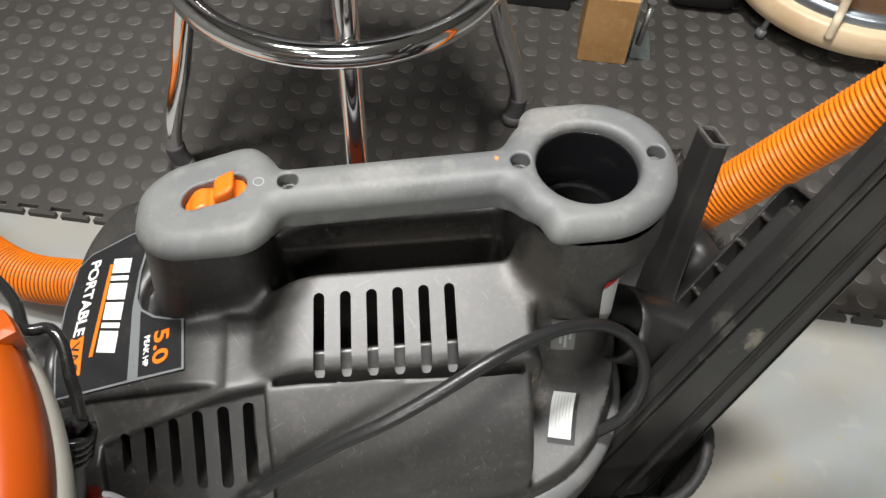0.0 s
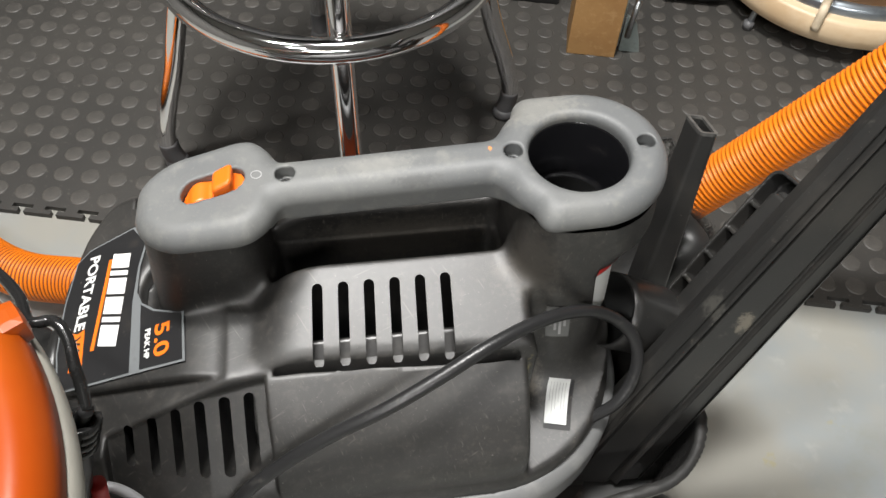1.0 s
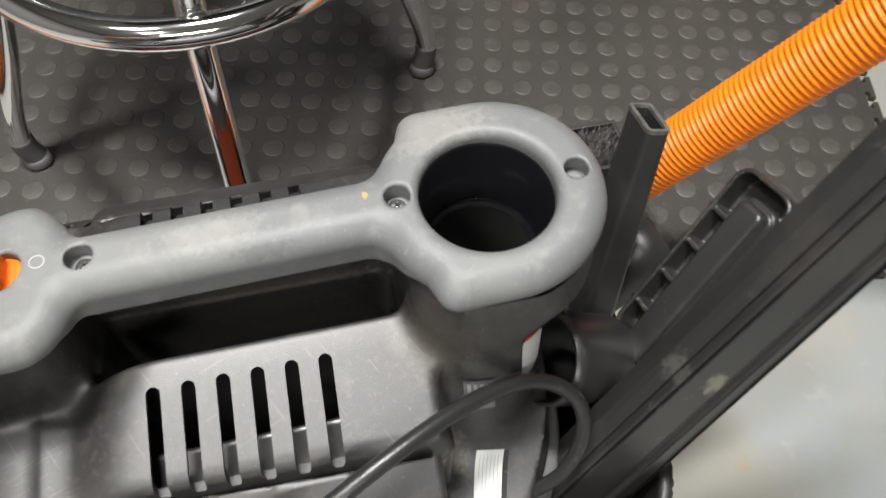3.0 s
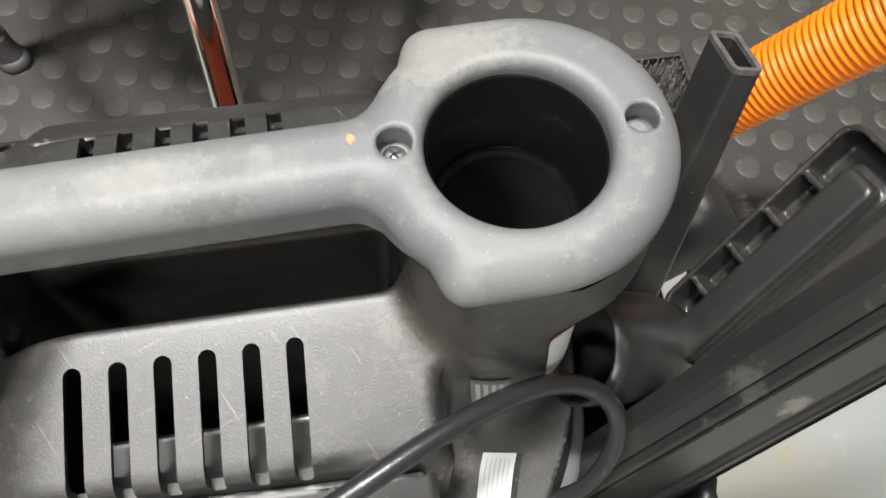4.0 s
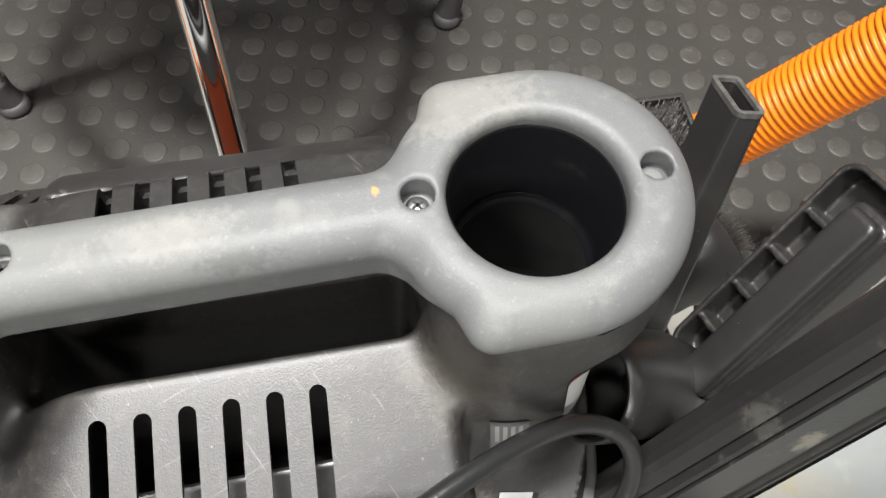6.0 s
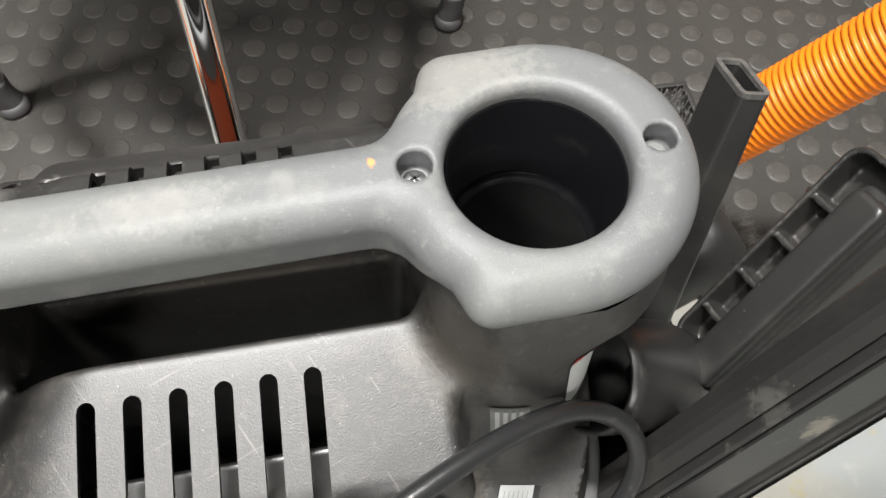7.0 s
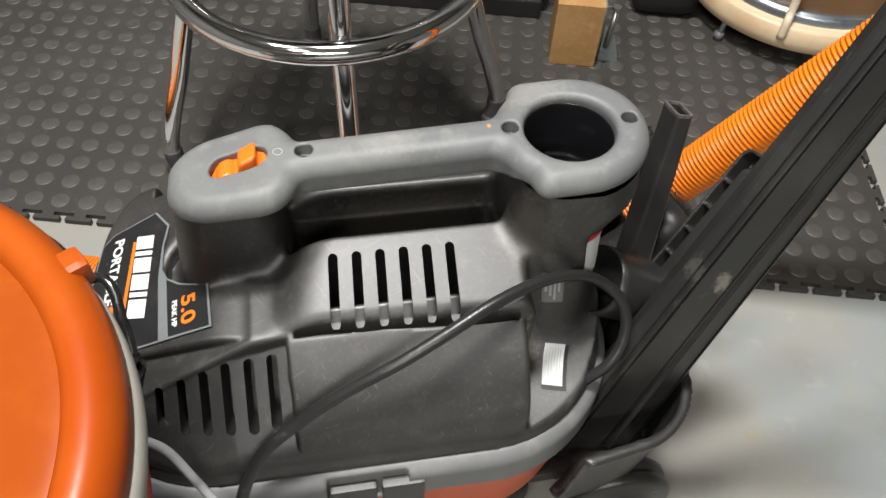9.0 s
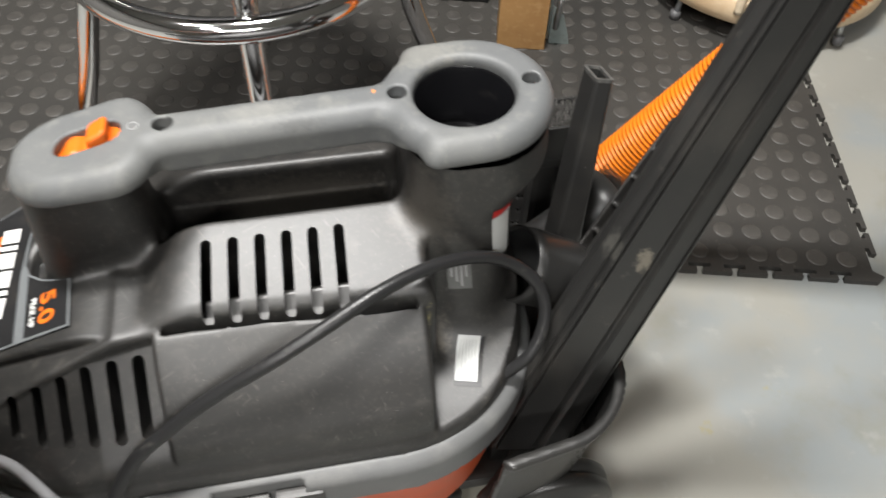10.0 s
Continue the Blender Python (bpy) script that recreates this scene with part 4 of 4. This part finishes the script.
brush = thing("dusting_brush", "round black dusting brush with grey bristles in the caddy", "brush", VAC)
bdir = Matrix.Translation((0.172, 0.042, 0.196)) @ Vector((0.85, 0.25, 0.32)).to_track_quat("Z", "Y").to_matrix().to_4x4()
lathe("brush_cup", [(0.0, -0.072), (0.021, -0.072), (0.025, -0.064), (0.027, -0.01), (0.031, 0.0), (0.033, 0.008), (0.033, 0.024), (0.028, 0.026)], M_TOOL, brush, bdir, 36)
rnd = random.Random(4)
bv, bf = [], []
for i in range(1800):
    a, r = rnd.uniform(0, 2 * math.pi), rnd.uniform(0.008, 0.0285)
    c, s = math.cos(a), math.sin(a)
    L = rnd.uniform(0.014, 0.020)
    base = bdir @ Vector((r * c, r * s, 0.018))
    end = bdir @ Vector(((r + rnd.uniform(-0.002, 0.004)) * c + rnd.uniform(-0.0015, 0.0015), (r + rnd.uniform(-0.002, 0.004)) * s, 0.018 + L))
    sd = Vector((0.00035, 0.00025, -0.0003))
    k = len(bv)
    bv += [base - sd, base + sd, end + sd, end - sd]
    bf.append((k, k + 1, k + 2, k + 3))
tagged(obj("bristles", bv, bf, M_BRISTLE, brush, False, "grey bristles"), kind="stuff")
tube("brush_stem", [(0.140, 0.033, 0.184), (0.133, 0.036, 0.16), (0.130, 0.040, 0.098)], 0.014, M_TOOL, brush, 16)

flat_brush = thing("brush_nozzle", "black brush nozzle with dusty grey bristle strip", "brush", VAC)
for lo, hi in (((0.122, 0.0985, 0.250), (0.166, 0.1015, 0.283)), ((0.122, 0.064, 0.250), (0.166, 0.067, 0.283)), ((0.163, 0.067, 0.250), (0.166, 0.0985, 0.283)), ((0.122, 0.067, 0.250), (0.125, 0.0985, 0.283))):
    box("nozzle_rim", lo, hi, M_TOOL, flat_brush, 0.001)
box("nozzle_plate", (0.122, 0.064, 0.240), (0.166, 0.1015, 0.2505), M_TOOL, flat_brush, 0.002)
bv, bf = [], []
for i in range(1500):
    q = Vector((rnd.uniform(0.126, 0.162), rnd.uniform(0.068, 0.0975), 0.2505))
    end = q + Vector((rnd.uniform(-0.003, 0.003), rnd.uniform(-0.003, 0.003), rnd.uniform(0.026, 0.035)))
    turn = rnd.uniform(0, math.pi)
    sd = Vector((math.cos(turn), math.sin(turn), 0)) * 0.0004
    k = len(bv)
    bv += [q - sd, q + sd, end + sd, end - sd]
    bf.append((k, k + 1, k + 2, k + 3))
tagged(obj("bristles", bv, bf, M_BRISTLE, flat_brush, False, "packed grey bristles"), kind="stuff")
box("brush_stem", (0.126, 0.074, 0.094), (0.150, 0.094, 0.242), M_TOOL, flat_brush, 0.006)

# ---- chrome stool ----
STOOL = Vector((-0.150, 0.803, 0))
stool = thing("shop_stool", "chrome bar stool with round foot ring and black padded seat", "stool", Matrix.Translation(STOOL))
front_angle = math.atan2(-0.933, 0.359)
for k in range(4):
    a = front_angle + k * math.pi / 2 - (0.10 if k == 0 else 0)
    c, s = math.cos(a), math.sin(a)
    prof = [(0.075, 0.60), (0.095, 0.50), (0.118, 0.38), (0.150, 0.275), (0.1735, 0.195), (0.1870, 0.148), (0.2020, 0.105), (0.2125, 0.070), (0.2175, 0.045), (0.2165, 0.022)]
    tube("leg", spline([(c * r, s * r, z) for r, z in prof], 6), 0.0115, M_CHROME, stool, 18)
    tube("rubber_foot", spline([(c * r, s * r, z) for r, z in ((0.2175, 0.042), (0.2168, 0.026), (0.2130, 0.008))], 5), lambda i: 0.0120, M_FOOT, stool, 18, "grey rubber foot sleeve")
    lathe("foot_pad", [(0.0, 0.0), (0.0140, 0.0), (0.0150, 0.004), (0.0140, 0.008), (0.0124, 0.012), (0.0, 0.012)], M_FOOT, stool, Matrix.Translation((c * 0.2130, s * 0.2130, 0.0016)), 28)
rp = [Vector((0.166 * math.cos(2 * math.pi * i / 96), 0.166 * math.sin(2 * math.pi * i / 96), 0.275)) for i in range(97)]
tube("foot_ring", rp, 0.0128, M_CHROME, stool, 22, "polished chrome foot ring", caps=False)
lathe("seat", [(0.0, 0.60), (0.128, 0.60), (0.143, 0.612), (0.147, 0.635), (0.140, 0.662), (0.11, 0.676), (0.0, 0.680)], M_DARK, stool, None, 64, "black padded seat")

# ---- back of the room ----
cab = thing("black_cabinet", "black cabinet standing on the mat behind the stool", "cabinet")
box("cabinet_body", (-0.47, 1.150, 0.03), (0.125, 1.55, 0.95), M_DARK, cab, 0.01)
box("cabinet_plinth", (-0.46, 1.135, 0.0), (0.115, 1.53, 0.032), M_DARK, cab, 0.004)

block = thing("wood_block", "sawn pine block standing on end on the mat", "wood block")
bw = box_bm((0.130, 1.022, 0.0005), (0.199, 1.090, 0.105))
bm_obj("block_body", bw, M_WOOD_END, block, bevel=0.0012)
bracket = thing("metal_bracket", "galvanised metal bracket with a bolt beside the wood block", "bracket")
box("plate", (0.203, 1.050, 0.0005), (0.206, 1.085, 0.088), M_ZINC, bracket, 0.0006)
b = bmesh.new()
pts = [(0.206, 1.040, 0.0005), (0.236, 1.040, 0.0005), (0.232, 1.040, 0.018), (0.222, 1.040, 0.05), (0.206, 1.040, 0.062)]
f = b.faces.new([b.verts.new(p) for p in pts])
ret = bmesh.ops.extrude_face_region(b, geom=[f])
for e in ret["geom"]:
    if isinstance(e, bmesh.types.BMVert):
        e.co.y += 0.004
bmesh.ops.recalc_face_normals(b, faces=b.faces)
bm_obj("gusset", b, M_ZINC, bracket)
tube("bolt", [(0.212, 1.034, 0.030), (0.2165, 1.036, 0.095)], 0.0042, M_STEEL, bracket, 12)
lathe("bolt_head", [(0.0, 0.0), (0.007, 0.0), (0.007, 0.005), (0.0, 0.005)], M_STEEL, bracket, pose(0.2165, 1.036, 0.094), 6, smooth=False)

# drum lying on its side of the mat
DR = Vector((0.545, 1.245, 0))
drum = thing("floor_drum", "wooden drum with pale maple hoop, metal rim, tan shell", "drum", Matrix.Translation(DR))
lathe("hoop", [(0.172, 0.030), (0.186, 0.030), (0.1905, 0.034), (0.1915, 0.046), (0.1905, 0.066), (0.186, 0.070), (0.172, 0.070)], M_HOOP, drum, None, 96, "pale maple hoop")
lathe("metal_rim", [(0.160, 0.040), (0.173, 0.040), (0.1745, 0.050), (0.1730, 0.078), (0.1680, 0.086), (0.160, 0.086)], M_RIM, drum, None, 96, "blue-grey metal rim")
lathe("shell", [(0.0, 0.034), (0.161, 0.034), (0.161, 0.36), (0.0, 0.362)], M_SHELL, drum, None, 96, "tan wooden shell")
for k in range(8):
    a = radians(-112 + 45 * k)
    c, s = math.cos(a), math.sin(a)
    tube("tension_rod", spline([(c * 0.1935, s * 0.1935, 0.052), (c * 0.1915, s * 0.1915, 0.078), (c * 0.182, s * 0.182, 0.10), (c * 0.178, s * 0.178, 0.20)], 5), 0.0062, M_HIDE, drum, 12, "cream tension rod")
for deg in (-140, -60, 40, 130):
    c, s = math.cos(radians(deg)), math.sin(radians(deg))
    tube("drum_foot", [(c * 0.18, s * 0.18, 0.045), (c * 0.186, s * 0.186, 0.004)], 0.0045, M_STEEL, drum, 12)
    lathe("foot_tip", [(0.0, 0.0), (0.008, 0.0), (0.008, 0.012), (0.0, 0.013)], M_FOOT, drum, Matrix.Translation((c * 0.187, s * 0.187, 0.0005)), 14)
bag = thing("black_case", "rounded black case on the mat beside the drum", "case")
bc = box_bm((0.262, 1.165, 0.001), (0.372, 1.42, 0.22))
bmesh.ops.bevel(bc, geom=list(bc.edges), offset=0.03, segments=4, profile=0.6, affect="EDGES")
bm_obj("case_body", bc, M_DARK, bag, smooth=True)

# ---- round container with an orange lid in the foreground ----
CAN = Vector((-0.282, 0.102, 0))
can = thing("round_container", "grey round container with a glossy orange lid standing on the floor", "container", Matrix.Translation(CAN) @ pose(0, 0, -0.007))
lathe("container_body", [(0.0, 0.0), (0.118, 0.0), (0.124, 0.008), (0.135, 0.23), (0.165, 0.32), (0.176, 0.40), (0.1855, 0.412), (0.1885, 0.424), (0.1870, 0.438), (0.178, 0.440), (0.0, 0.440)], M_RIMGREY, can, None, 128, "olive-grey side wall")
lathe("lid", [(0.1800, 0.430), (0.1865, 0.440), (0.1850, 0.453), (0.178, 0.4605), (0.172, 0.4625), (0.166, 0.4615), (0.1615, 0.457), (0.1600, 0.450)], M_LID, can, None, 128, "glossy orange lid ring")
lathe("lid_panel", [(0.1608, 0.452), (0.155, 0.4535), (0.146, 0.450), (0.07, 0.455), (0.0, 0.457)], M_LIDRED, can, None, 128, "deep red-orange lid centre")
for deg in (47, 137, 227, 317):
    m = pose(0, 0, 0, 0, 0, deg)
    bt = box_bm((0.176, -0.008, 0.444), (0.1900, 0.008, 0.4590))
    bt.transform(m)
    bm_obj("lid_tab", bt, M_LID, can, bevel=0.0045)
reel = thing("coiled_cable", "black coiled cable and handle hanging beside the orange-lidded container", "cable")
# the coil sits on a leaning black handle
STEM = [(-0.147, 0.234, 0.372), (-0.155, 0.232, 0.355), (-0.158, 0.227, 0.345), (-0.16, 0.223, 0.33), (-0.172, 0.215, 0.285), (-0.183, 0.203, 0.24)]
tube("cable_handle", spline(STEM + [(-0.165, 0.170, 0.12), (-0.160, 0.160, 0.002)], 8), lambda i: 0.0040 if i < 18 else 0.0066, M_RUBBER, reel, 14)
CO = Vector(STEM[1]) * 0.5 + Vector(STEM[2]) * 0.5
ax3 = (Vector(STEM[0]) - Vector(STEM[3])).normalized()
sx = ax3.orthogonal().normalized()
sy = ax3.cross(sx)
coil = []
for i in range(4 * 20 + 1):
    a = 2 * math.pi * i / 20
    coil.append(CO + sx * (0.0078 * math.cos(a)) + sy * (0.0078 * math.sin(a)) + ax3 * (0.0062 * (i / 20 - 2)))
tube("cable_coil", coil, 0.0031, M_CABLE, reel, 10, "shiny black cable wound in a coil")
tube("cable_tail", spline([(-0.147, 0.234, 0.37), (-0.153, 0.245, 0.375), (-0.158, 0.253, 0.38), (-0.164, 0.264, 0.385), (-0.17, 0.27, 0.388), (-0.176, 0.272, 0.388), (-0.186, 0.27, 0.388), (-0.199, 0.285, 0.385), (-0.22, 0.301, 0.38), (-0.246, 0.314, 0.375)], 8), 0.0032, M_CABLE, reel, 10)
tube("red_strip", spline([(-0.16, 0.222, 0.3), (-0.163, 0.216, 0.27), (-0.164, 0.205, 0.24)], 6), 0.0050, M_RED, reel, 10, "red plastic strip")
lead = thing("grey_lead", "thin grey cable trailing over the vacuum's rim to the floor", "cable")
tube("lead", spline([(-0.168, 0.231, 0.268), (-0.161, 0.231, 0.266), (-0.151, 0.229, 0.258), (-0.139, 0.223, 0.24), (-0.126, 0.216, 0.22)] + [(-0.060, 0.170, 0.180), (-0.040, 0.150, 0.06), (-0.02, 0.12, -0.003), (0.06, -0.10, -0.003)], 8), 0.0032, M_GREYCORD, lead, 10)
